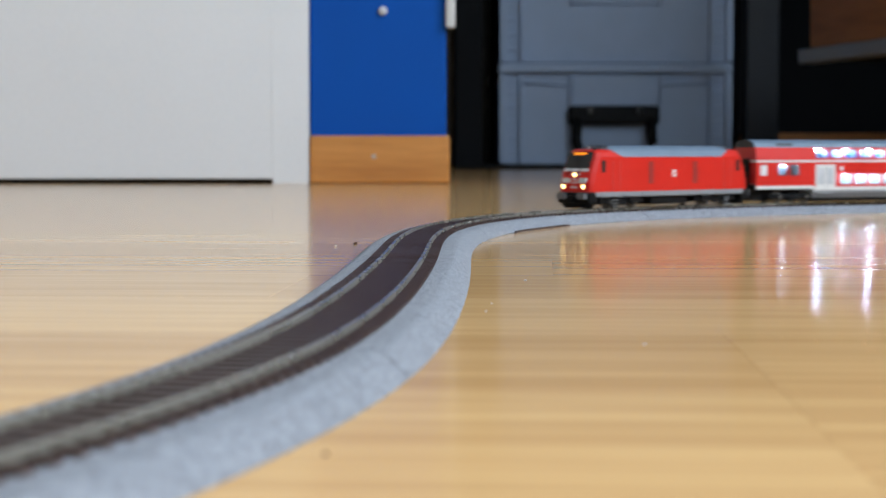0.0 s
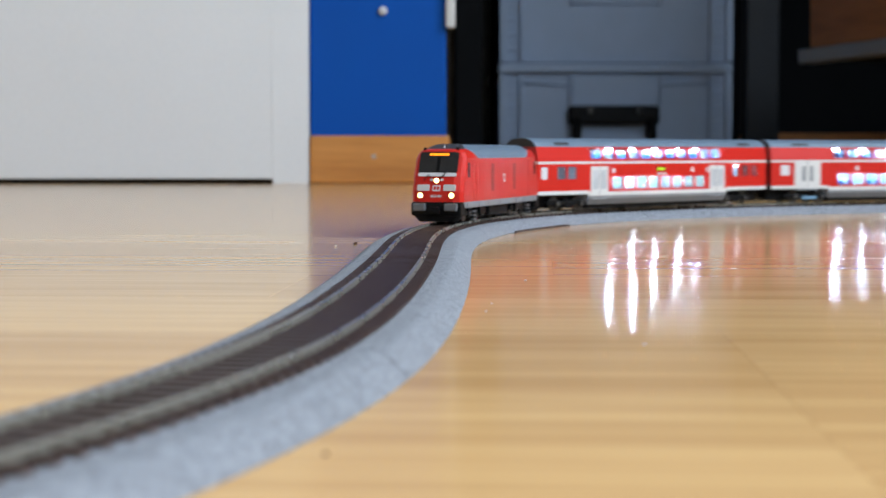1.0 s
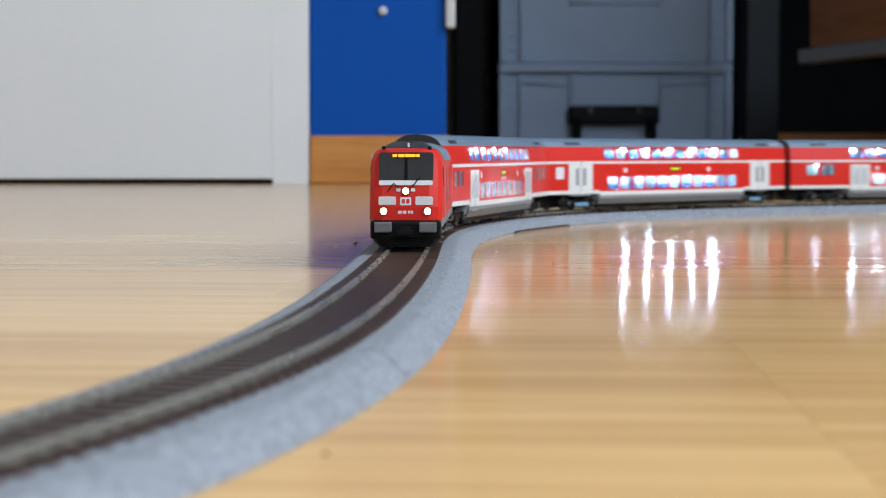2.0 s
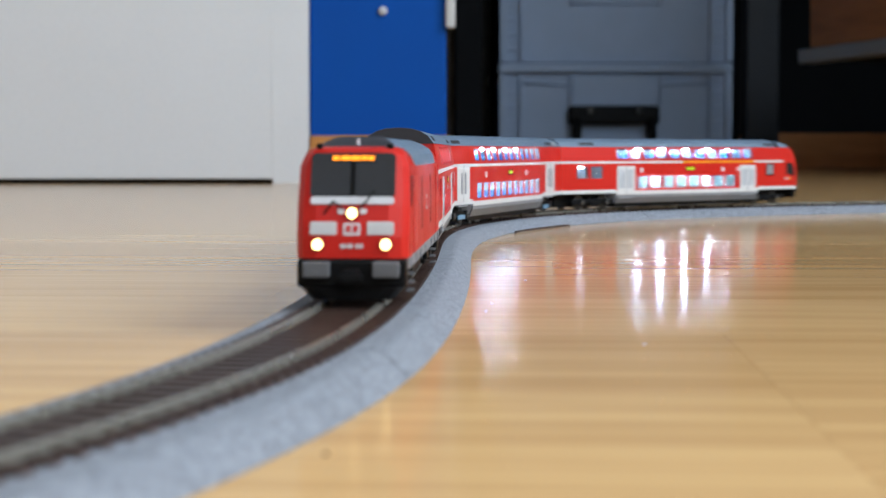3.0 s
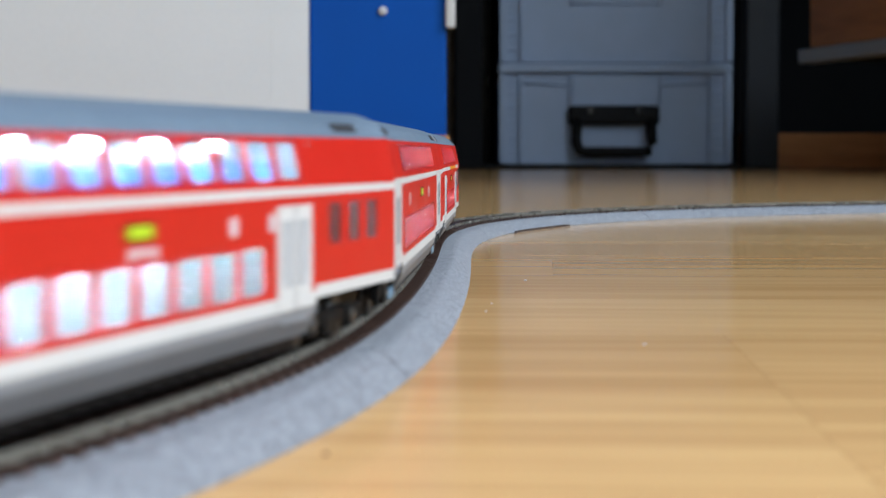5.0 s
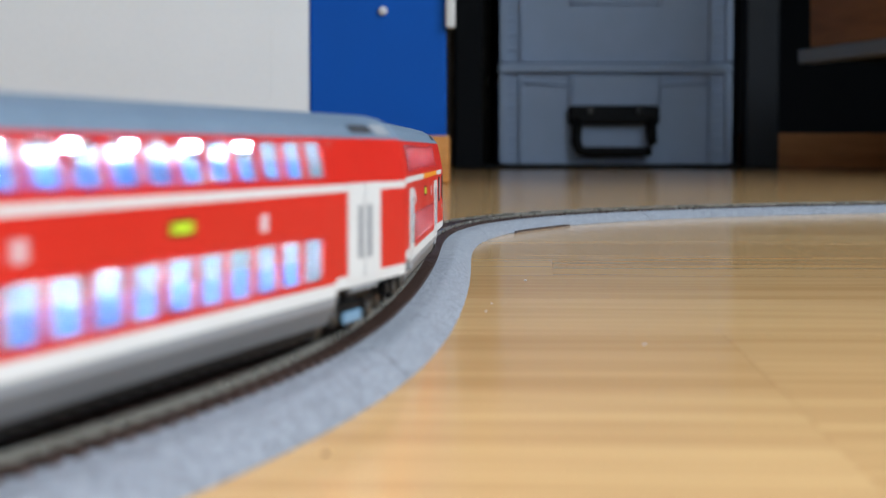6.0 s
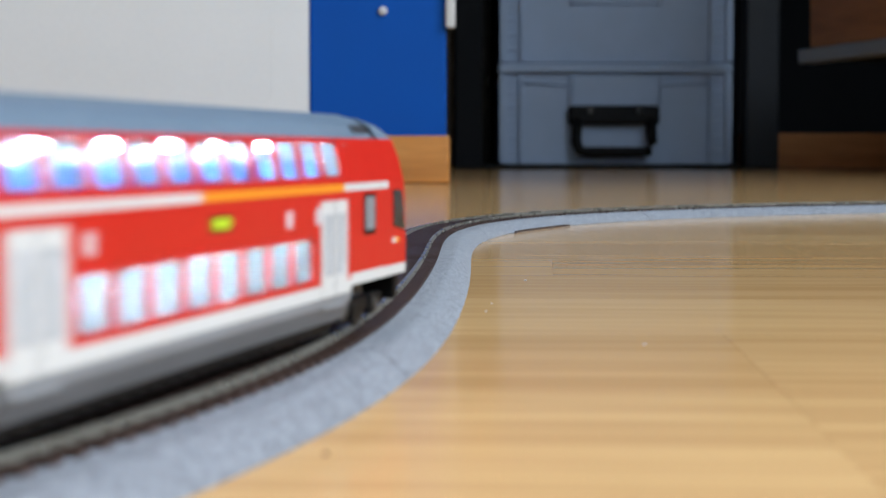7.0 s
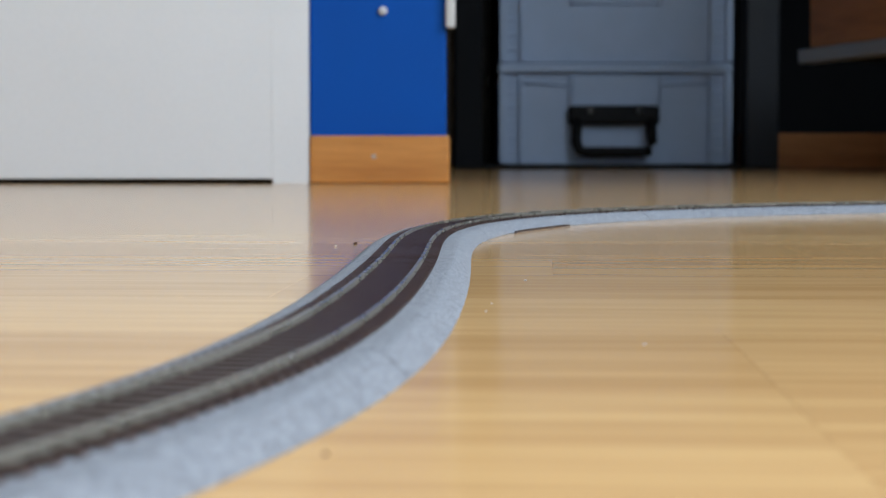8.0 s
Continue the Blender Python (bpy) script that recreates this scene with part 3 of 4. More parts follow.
def rounded(x0, x1, z0, z1, r, seg=3):
    """Corner points (x, z) of a rectangle with rounded corners."""
    pts = []
    for cx, cz, a0 in ((x1 - r, z1 - r, 0), (x0 + r, z1 - r, 90), (x0 + r, z0 + r, 180), (x1 - r, z0 + r, 270)):
        for k in range(seg + 1):
            a = radians(a0 + 90 * k / seg)
            pts.append((cx + r * math.cos(a), cz + r * math.sin(a)))
    return pts


def bogie(x, parent, base, radius):
    """A bogie with frame, axle boxes and its wheelsets."""
    b = part("bogie", scaled(boxes([((x - base * 0.9, y - 0.7, 2.4), (x + base * 0.9, y + 0.7, 4.2)) for y in (-6.6, 6.6)] +
                                   [((x - base / 2 - 1.5, y - 0.5, 1.6), (x - base / 2 + 1.5, y + 0.5, 4.4)) for y in (-7.2, 7.2)] +
                                   [((x + base / 2 - 1.5, y - 0.5, 1.6), (x + base / 2 + 1.5, y + 0.5, 4.4)) for y in (-7.2, 7.2)] +
                                   [((x - 2.6, y - 0.6, 1.4), (x + 2.6, y + 0.6, 3.6)) for y in (-7.1, 7.1)] +
                                   [((x - 2.5, -6, 3), (x + 2.5, 6, 5.0))], 0.25, 1)), "black", parent, "black plastic bogie")
    for dx in (-base / 2, base / 2):
        for y in (-7.75, 7.75):
            part("axle_box", scaled(disc((x + dx, y, 2.9), (0, 1 if y > 0 else -1, 0), 0.95, 0.35, 12, 0.1)), "wheel", b, "worn metal axle box")
        for y in (-4.6, 4.6):
            bm = disc((x + dx, y, radius), (0, 1 if y > 0 else -1, 0), radius, 0.9, 18)
            part("wheel", scaled(bm), "wheel", b, "dark metal wheel")
    return b


def lamp_disc(parent, x, y, z, r, axis, m="head"):
    ring = part("headlight", scaled(disc((x, y, z), axis, r * 1.28, 0.5)), "black", parent, "round headlight in a black ring")
    a = Vector(axis).normalized() * 0.5
    part("lens", scaled(disc((x + a.x, y + a.y, z + a.z), axis, r, 0.15, 20, 0.12)), m, ring, "glowing warm white lens")


def loco_face(z):
    return float(np.interp(z, [5.0, 10.5, 15.4, 24.3], [56.5, 56.4, 55.0, 51.0]))


def locomotive():
    MODEL[:] = [0.99 * MM, 0.984 * MM, 1.03 * MM]
    lo = empty("model_locomotive")
    tagged(lo, "red model diesel locomotive with grey roof and lit headlights", "locomotive")
    lev = [(7.2, 56.5, 9.25), (10.5, 56.4, 9.3), (15.4, 55.0, 9.3), (21.6, 52.2, 9.15), (23.4, 51.4, 8.4), (24.3, 51.0, 7.6), (24.7, 49.8, 6.6)]
    part("body", scaled(slices([(z, -x, x, w) for z, x, w in lev], 2.2)), "red", lo)
    part("underframe", scaled(slices([(5.0, -53.5, 53.5, 8.9), (5.4, -54.5, 54.5, 9.2), (7.18, -55.2, 55.2, 9.3)], 2.2)), "frame", lo, "grey side sill")
    part("roof", scaled(slices([(21.6, -36.0, 36.0, 9.32), (23.4, -40.3, 40.3, 8.6), (24.45, -42.5, 42.5, 7.8), (25.5, -41.2, 41.2, 6.0), (26.15, -40.0, 40.0, 3.8), (26.25, -39.5, 39.5, 3.2)], 1.0)), "roof", lo, "grey roof hood")
    for sx in (1, -1):
        part("roof_end", scaled(slices(sorted([(24.3, *sorted((sx * 41.0, sx * 49.4)), 6.5), (25.6, *sorted((sx * 38.5, sx * 45.6)), 5.3), (26.3, *sorted((sx * 38.0, sx * 43.0)), 3.9), (26.4, *sorted((sx * 38.0, sx * 42.4)), 3.4)]), 1.0)),
             "roof_dark", lo, "dark sloping roof end above the cab")
    for sx in (1, -1):
        front = sx == 1
        nrm = (sx, 0, 0.3)

        def face(name, y0, y1, z0, z1, m, thick=0.18, label="", r=0.5, parent=lo):
            return plate(name, [(sx * loco_face(z), y, z) for y, z in rounded(y0, y1, z0, z1, r)], thick, nrm, m, parent, label)
        shield = face("windscreen", -7.0, 7.0, 16.6, 23.6, "dark_glass", 0.3, "dark glazed windscreen", 0.8)
        face("windscreen_sill", -6.9, 6.9, 15.6, 16.75, "light_grey", 0.36, "pale band under the windscreen")
        face("centre_post", -0.12, 0.12, 16.8, 22.4, "black", 0.42)
        if front:
            sign = face("destination_display", -3.7, 3.6, 22.25, 23.3, "black", 0.4, "lit amber destination display", 0.2)
            for a, b in ((-3.5, -2.4), (-2.1, -0.5), (-0.35, 1.1), (1.25, 2.3), (2.45, 3.4)):
                face("lettering", a, b, 22.42, 23.12, "amber", 0.46, "glowing amber lettering", 0.1, sign)
        for y0, y1 in ((-6.9, -2.5), (2.5, 6.9)):
            face("vent_panel", y0, y1, 10.85, 12.9, "white", 0.2, "light grey ribbed panel", 0.3)
        for k in range(4):
            for y0, y1 in ((-6.7, -2.7), (2.7, 6.7)):
                face("vent_rib", y0, y1, 10.95 + k * 0.5, 11.1 + k * 0.5, "light_grey", 0.32, r=0.05)
        badge = face("badge", -1.4, 1.4, 10.8, 12.7, "light_grey", 0.2, "pale square badge with red bars", 0.2)
        for a, b in ((-1.0, -0.15), (0.15, 1.0)):
            face("badge_bar", a, b, 11.2, 12.3, "deep_red", 0.26, r=0.15, parent=badge)
        for a, b in ((-1.9, -0.9), (-0.7, 0.2), (0.6, 1.2), (1.3, 1.9)):
            face("number_bar", a, b, 8.75, 9.45, "light_grey", 0.2, "pale raised bar", 0.1)
        for y0, y1 in ((-2.4, -1.3), (1.3, 2.4)):
            face("marker_lamp", y0, y1, 14.1, 14.9, "light_grey", 0.3, "small square marker lamp", 0.2)
        ax = (sx, 0, 0.15)
        lamp_disc(lo, sx * (loco_face(14.2) + 0.05), 0, 14.2, 0.85, ax, "head" if front else "light_grey")
        for y in (-5.6, 5.6):
            lamp_disc(lo, sx * (loco_face(9.3) - 0.1), y, 9.4, 0.87, (sx, 0, 0), "head" if front else "light_grey")
        for y0, y1 in ((-1.6, -4.6), (1.2, 3.6)):
            part("wiper", scaled(tube([(sx * (loco_face(z) + 0.6), y, z) for y, z in ((y0, 15.0), ((y0 + y1) / 2, 16.2), (y1, 14.2 if y1 < 0 else 17.8))], 0.16, 6)), "black", lo)
        part("buffer_beam", scaled(boxes([((sx * 51, -9.0, 2.6), (sx * 56.9, 9.0, 7.1))], 0.6)), "black", lo, "black buffer beam")
        part("snow_plough", scaled(slices([(0.7, *sorted((sx * 50, sx * 56.6)), 6.8), (2.7, *sorted((sx * 50, sx * 57.0)), 8.6)], 2.0)), "black", lo)
        for y in (-5.7, 5.7):
            buf = part("buffer", scaled(boxes([((sx * 56.7, y - 2.2, 4.3), (sx * 58.9, y + 2.2, 6.8))], 0.4)), "buffer", lo, "dark rectangular buffer head")
            part("buffer_shank", scaled(boxes([((sx * 56.2, y - 1.2, 4.8), (sx * 56.72, y + 1.2, 6.2))])), "black", buf)
        part("coupler", scaled(boxes([((sx * 55, -1.3, 3.2), (sx * 59.0, 1.3, 5.6)), ((sx * 58.2, -2.0, 3.6), (sx * 59.2, 2.0, 5.0))], 0.3)), "black", lo)
        part("horn", scaled(tube([(sx * 47.2, 0.3, 25.0), (sx * 47.2, 0.3, 26.0)], 0.3)), "light_grey", lo)
        for y in (-5.9, 5.9):
            part("roof_lamp", scaled(boxes([((sx * 49.2, y - 0.5, 24.3), (sx * 50.4, y + 0.5, 25.2))], 0.15)), "black", lo)
    for sy in (1, -1):
        n = (0, sy, 0)
        y = sy * 9.27
        for sx in (1, -1):
            plate("cab_window", [(sx * a, y * 0.995, b) for a, b in rounded(46.6, 49.0, 15.2, 20.2, 0.5)], 0.2, n, "dark_glass", lo, "dark cab side window")
            door = plate("cab_door", [(sx * a, y, b) for a, b in rounded(37.6, 41.4, 7.4, 20.8, 0.3)], 0.12, n, "red", lo)
            for a in (37.0, 42.0):
                part("handrail", scaled(tube([(sx * a, y + sy * 0.35, z) for z in (8.2, 14, 20)], 0.09, 6)), "pale_red", door, "pale handrail")
            for z in (0.9, 2.2, 3.6):
                part("step", scaled(boxes([((sx * 37.4, sy * 8.0, z), (sx * 41.6, sy * 9.2, z + 0.35))])), "buffer", door)
        for a, b in ((14, 17.5), (-17.5, -14)):
            g = plate("grille", [(q, y, r) for q, r in rounded(a, b, 10.2, 19.6, 0.2)], 0.06, n, "grille_red", lo, "dark red ribbed side grille")
            for k in range(8):
                plate("slat", [(q, y + sy * 0.05, r) for q, r in ((a + 0.3, 10.6 + k * 1.1), (b - 0.3, 10.6 + k * 1.1), (b - 0.3, 11.1 + k * 1.1), (a + 0.3, 11.1 + k * 1.1))], 0.1, n, "grille_red", g)
        for a in (-30, -8, 8, 32):
            plate("panel_seam", [(a, y, 8.0), (a + 0.18, y, 8.0), (a + 0.18, y, 21.0), (a, y, 21.0)], 0.03, n, "deep_red", lo)
        badge = plate("badge", [(q, y, r) for q, r in rounded(-2.1, 0.9, 13.2, 16.0, 0.2)], 0.06, n, "white", lo, "white square badge with red bars")
        for a, b in ((-1.5, -0.8), (-0.4, 0.3)):
            plate("badge_bar", [(q, y + sy * 0.05, r) for q, r in rounded(a, b, 13.9, 15.3, 0.2)], 0.06, n, "deep_red", badge)
        for a in (-48, -33, -20, 4, 20, 33, 48):
            plate("sill_box", [(a - 1.6, sy * 9.28, 5.5), (a + 1.6, sy * 9.28, 5.5), (a + 1.6, sy * 9.28, 6.9), (a - 1.6, sy * 9.28, 6.9)], 0.2, n, "frame", lo)
    part("fuel_tank", scaled(boxes([((-13, -7.4, 1.4), (13, 7.4, 5.1))], 1.0)), "black", lo, "dark fuel tank")
    for a in (-25.5, 25.5):
        part("equipment_box", scaled(boxes([((a - 3.5, -8.3, 2.6), (a + 3.5, 8.3, 5.0))], 0.3)), "black", lo)
    bogie(33, lo, 16.5, 3.3)
    bogie(-33, lo, 16.5, 3.3)
    return lo


# coach cross-section: half width at a height
def half_width(z):
    return float(np.interp(z, [2.4, 4.6, 5.7, 19.2, 24.3, 25.9, 26.9, 27.4, 27.6], [8.0, 9.1, 9.3, 9.3, 8.2, 6.9, 5.0, 3.0, 0.0]))


ZCUTS = [2.4, 4.6, 5.7, 6.4, 7.2, 7.8, 12.0, 13.0, 17.0, 17.9, 18.8, 19.5, 23.9, 24.3]


def coach(label, length, low, upper, n_up, lower, n_low, end_windows, doors, door_kind, frosted, orange=None, cab=False):
    """A double-deck coach. low, upper, lower, end_windows, doors and orange are fractions of the length from its front."""
    MODEL[:] = [MM, 0.9736 * MM, 1.0875 * MM]
    co = empty("model_coach")
    tagged(co, label, "railway coach", "double-deck coaches of the model train")
    L = length

    def X(w):
        return L / 2 - w * L

    def row(span, n, gap):
        a, b = span
        step = (b - a) / n
        return [(a + k * step + gap / 2, a + (k + 1) * step - gap / 2) for k in range(n)]
    ups, lows = row(upper, n_up, 0.007), row(lower, n_low, 0.006)
    holes = [(a, b, 19.5, 23.9) for a, b in ups] + [(a, b, 7.8, 13.0) for a, b in lows] + [(a, b, 12.0, 17.0) for a, b in end_windows]
    w_end = 0.915 if cab else 1.0
    cuts = sorted({0.0, w_end, low[0], low[1], *[h[0] for h in holes], *[h[1] for h in holes], *(orange or ())})
    bm = bmesh.new()
    grid = {}

    def vert(i, j, sy):
        if (i, j, sy) not in grid:
            z = ZCUTS[j]
            grid[i, j, sy] = bm.verts.new((X(cuts[i]), sy * half_width(z), z))
        return grid[i, j, sy]
    for i in range(len(cuts) - 1):
        w = (cuts[i] + cuts[i + 1]) / 2
        is_low = low[0] < w < low[1]
        for j in range(len(ZCUTS) - 1):
            z = (ZCUTS[j] + ZCUTS[j + 1]) / 2
            if any(a < w < b and c < z < d for a, b, c, d in holes) or (not is_low and z < 6.4):
                continue
            k = 0
            if z < 5.7:
                # Lower skirt row takes a darker grey, the shade where it turns down.
                k = 2 if z > 4.6 else 4
            elif z < 7.2 or (not is_low and z < 7.7):
                k = 1
            elif 17.9 < z < 18.8:
                k = 3 if orange and orange[0] < w < orange[1] else 1
            for sy in (1, -1):
                q = [vert(i, j, sy), vert(i, j + 1, sy), vert(i + 1, j + 1, sy), vert(i + 1, j, sy)]
                f = bm.faces.new(q[::-1] if sy == 1 else q)
                f.material_index = k
    body = part("body", scaled(bm), ["red", "white", "frame", "orange", "buffer", "inner"], co, "red side walls with white bands")
    thick = body.modifiers.new("thickness", "SOLIDIFY")
    thick.thickness, thick.offset, thick.material_offset = 0.0005, -1, 5
    # roof
    zs = [24.3, 25.1, 25.9, 26.4, 26.9, 27.15, 27.4, 27.55, 27.6]
    prof = [(half_width(z) + 0.06, z) for z in zs]
    prof = prof + [(-y, z) for y, z in prof[::-1][1:]]
    bm = bmesh.new()
    r_end = 0.965 if not cab else 0.90
    xs = [X(0.0), X(0.012), X(0.05), X(r_end)]
    if not cab:
        xs += [X(0.988), X(1.0)]
    rings = [[bm.verts.new((x, y, z)) for y, z in prof] for x in xs]
    for r, q in zip(rings, rings[1:]):
        for k in range(len(prof) - 1):
            bm.faces.new((r[k], r[k + 1], q[k + 1], q[k]))
    bm.faces.new(rings[0])
    bm.faces.new(rings[-1])
    bmesh.ops.recalc_face_normals(bm, faces=bm.faces[:])
    roof = part("roof", scaled(bm), "roof", co, "grey ribbed roof")
    for k in range(1, 22):
        w = 0.02 + k * (r_end - 0.04) / 22
        bm = bmesh.new()
        va = [bm.verts.new((X(w) + 0.1, y * 1.004, z + 0.05)) for y, z in prof]
        vb = [bm.verts.new((X(w) - 0.1, y * 1.004, z + 0.05)) for y, z in prof]
        for q in range(len(prof) - 1):
            bm.faces.new((va[q], va[q + 1], vb[q + 1], vb[q]))
        bmesh.ops.recalc_face_normals(bm, faces=bm.faces[:])
        seam = part("roof_seam", scaled(bm), "roof", roof)
    for w in ((0.075, 0.13), (0.87, 0.925)) if not cab else ((0.075, 0.13), (0.85, 0.895)):
        for sy in (1, -1):
            corners = [(X(a), sy * (half_width(z) + 0.1), z + 0.06) for a, z in ((w[0], 24.9), (w[1], 24.9), (w[1], 25.85), (w[0], 25.85))]
            plate("roof_vent", corners, 0.12, (0, sy, 1.2), "roof_dark", roof, "dark roof grille")
    if door_kind == "wide":
        for sy in (1, -1):
            # Pale plate near the rear end, painting the glare off the roof.
            corners = [(X(a), sy * (half_width(z) + 0.1), z + 0.06) for a, z in ((0.935, 24.7), (0.975, 24.7), (0.975, 26.0), (0.935, 26.0))]
            plate("roof_glare", corners, 0.1, (0, sy, 1.2), "rail_grey", roof, "pale plate standing in for glare on the roof")
    # end walls with gangways
    outline = [(half_width(z), z) for z in (8.7, 18.8, 19.2, 24.3)]
    outline = outline + [(-y, z) for y, z in outline[::-1]]
    for sx, x in ((1, X(0.0)), (-1, X(1.0))):
        if cab and sx == -1:
            continue
        plate("end_wall", [(x - sx * 0.7, y * 0.985, z) for y, z in outline], 0.6, (sx, 0, 0), "deep_red", co, "red end wall")
        plate("end_stripe", [(x - sx * 0.1, y, z) for y, z in ((-9.1, 17.9), (9.1, 17.9), (9.1, 18.8), (-9.1, 18.8))], 0.06, (sx, 0, 0), "white", co)
        plate("roof_end", [(x - sx * 0.3, y * 0.99, z - 0.03) for y, z in prof], 0.35, (sx, 0, 0), "roof_dark", co, "dark grey roof end")
        wide = 4.2 if frosted and not cab and sx == 1 else 7.6
        plate("gangway", [(x - sx * 0.1, y, z) for y, z in rounded(-wide, wide, 5.2, 19.5, 1.0)], 1.7, (sx, 0, 0), "black", co, "black rubber gangway bellows")
        part("coupler", scaled(boxes([((x - sx * 4, -1.2, 2.8), (x + sx * 1.4, 1.2, 4.6))], 0.3)), "black", co)
    # chassis, decks and lights inside
    # Lower blocks drawn deep and black, to darken the gap beneath the coach.
    for a, b in (((X(low[0] + 0.01), -6.9, 0.9), (X(low[1] - 0.01), 6.9, 2.6)), ((X(low[0]), -7.8, 2.65), (X(low[1]), 7.8, 3.2)),
                 ((X(0.004), -3.8, 1.4), (X(low[0] - 0.005), 3.8, 5.7)), ((X(low[1] + 0.005), -3.8, 1.4), (X(w_end - 0.004), 3.8, 5.7)),
                 ((X(0.02), -7.2, 5.8), (X(low[0]), 7.2, 8.2)), ((X(low[1]), -7.2, 5.8), (X(w_end), 7.2, 8.2))):
        part("chassis", scaled(boxes([(a, b)], 0.2)), "black", co, "black underframe block")
    part("lining", scaled(boxes([((X(low[0] + 0.004), -8.4, 14.2), (X(low[1] - 0.004), 8.4, 15.0)), ((X(low[0] + 0.005), -8.4, 3.3), (X(low[0] + 0.001), 8.4, 23.6)),
                                 ((X(low[1] - 0.001), -8.4, 3.3), (X(low[1] - 0.005), 8.4, 23.6)), ((X(0.03), -8.4, 8.25), (X(low[0] + 0.0), 8.4, 8.8)),
                                 ((X(low[1]), -8.4, 8.25), (X(w_end - 0.005), 8.4, 8.8)),
                                 ((X(low[0] + 0.004), -1.4, 23.95), (X(low[1] - 0.004), 1.4, 24.15)), ((X(low[0] + 0.004), -1.4, 13.85), (X(low[1] - 0.004), 1.4, 14.15))])), "inner", co, "pale interior lining")
    led = boxes([((-0.7, -0.7, -0.5), (0.7, 0.7, 0.4))], 0.2)
    led_mesh = bpy.data.meshes.new("led")
    scaled(led).to_mesh(led_mesh)
    led.free()
    led_mesh.materials.append(M["inner"])
    led_mesh.materials.append(M["led"])
    for p in led_mesh.polygons:      # the upright sides give the light
        p.material_index = 1 if abs(p.normal.z) < 0.5 else 0
    n_led = 6
    for deck, z in (("upper", 23.3), ("lower", 13.2)):
        n_here = 4 if deck == "lower" and frosted else n_led
        for k in range(n_here):
            ob = new("led", led_mesh)
            ob.parent = co
            span = upper if deck == "upper" else lower
            ob.location = spot(X(span[0] + (span[1] - span[0]) * (k + 0.5) / n_here), 0.6, z)
            if k == 0:
                ob["label"] = "small white interior light"
    # The rear coach has a vestibule light; the others get one added.
    groups = [[w for w in end_windows if (w[0] < 0.5) == first] for first in (True, False)]
    for spans in groups:
        if spans:
            mid_w = (spans[-1][0] + spans[-1][1]) / 2
            part("led", scaled(boxes([((X(mid_w) - 0.8, -0.5, 16.2), (X(mid_w) + 0.8, 0.9, 16.9))], 0.2)), "led_dim", co, "small white vestibule light")
            part("vestibule_lining", scaled(boxes([((X(spans[0][0] - 0.01), -2.4, 8.9), (X(spans[-1][1] + 0.01), -2.0, 17.4))])), "inner", co, "pale vestibule screen")
    seat = boxes([((-1.3, -2.2, 0.0), (1.3, 2.2, 2.6)), ((-1.7, -2.2, 0.0), (-0.9, 2.2, 6.6))], 0.3, 1)
    seat_mesh = bpy.data.meshes.new("seat")
    scaled(seat).to_mesh(seat_mesh)
    seat.free()
    seat_mesh.materials.append(M["seat_blue"])
    for z, span, n in ((15.05, upper, n_up), (3.3, lower, n_low)):
        if z < 5 and frosted:
            continue
        for k in range(n):
            for y in (-5.0, 5.0):
                ob = new("seat", seat_mesh)
                ob.parent = co
                w = span[0] + (span[1] - span[0]) * (k + 0.5) / n
                ob.location = spot(X(w), y, z)
                if k % 2:
                    ob.rotation_euler = (0, 0, math.pi)
    # Screens added to catch the led light and brighten the windows.
    part("reflector_screen", scaled(boxes([((X(low[0] + 0.01), -2.2, 15.1), (X(low[1] - 0.01), -1.8, 23.0))])), "inner", co, "pale reflecting screen added along the upper deck")
    part("reflector_screen", scaled(boxes([((X(low[0] + 0.01), -2.2, 3.4), (X(low[1] - 0.01), -1.8, 12.8))])), "inner", co, "pale reflecting screen added along the lower deck")
    # glazing
    for kind, spans, z0, z1 in (("upper", ups, 19.5, 23.9), ("lower", lows, 7.8, 13.0), ("end", end_windows, 12.0, 17.0)):
        for a, b in spans:
            for sy in (1, -1):
                y0, y1 = half_width(z0) - 0.2, half_width(z1) - 0.2
                win = plate("window", [(X(a) + 0.05, sy * y0, z0 - 0.05), (X(b) - 0.05, sy * y0, z0 - 0.05), (X(b) - 0.05, sy * y1, z1 + 0.05), (X(a) + 0.05, sy * y1, z1 + 0.05)], 0.08,
                            (0, sy, 0), "frosted" if kind == "lower" and frosted else ("light_grey" if kind == "end" and a < 0.06 and not cab else "hazy"), co)
                win.visible_shadow = False
                fr = bmesh.new()
                t = 0.22
                inner_pts = rounded(min(X(a), X(b)) + t, max(X(a), X(b)) - t, z0 + t, z1 - t, 0.7, 3)
                # a frame strip with rounded inside corners
                vo = [fr.verts.new((x, sy * (half_width(z) + 0.03), z)) for x, z in rounded(min(X(a), X(b)) - 0.1, max(X(a), X(b)) + 0.1, z0 - 0.1, z1 + 0.1, 0.3, 3)]
                vi = [fr.verts.new((x, sy * (half_width(z) + 0.03), z)) for x, z in inner_pts]
                n = len(vo)
                for q in range(n):
                    fr.faces.new((vo[q], vo[(q + 1) % n], vi[(q + 1) % n], vi[q]))
                ret = bmesh.ops.extrude_face_region(fr, geom=fr.faces[:])
                for v in ret["geom"]:
                    if isinstance(v, bmesh.types.BMVert):
                        v.co.y -= sy * 0.3
                bmesh.ops.recalc_face_normals(fr, faces=fr.faces[:])
                part("window_frame", scaled(fr), "deep_red", win)
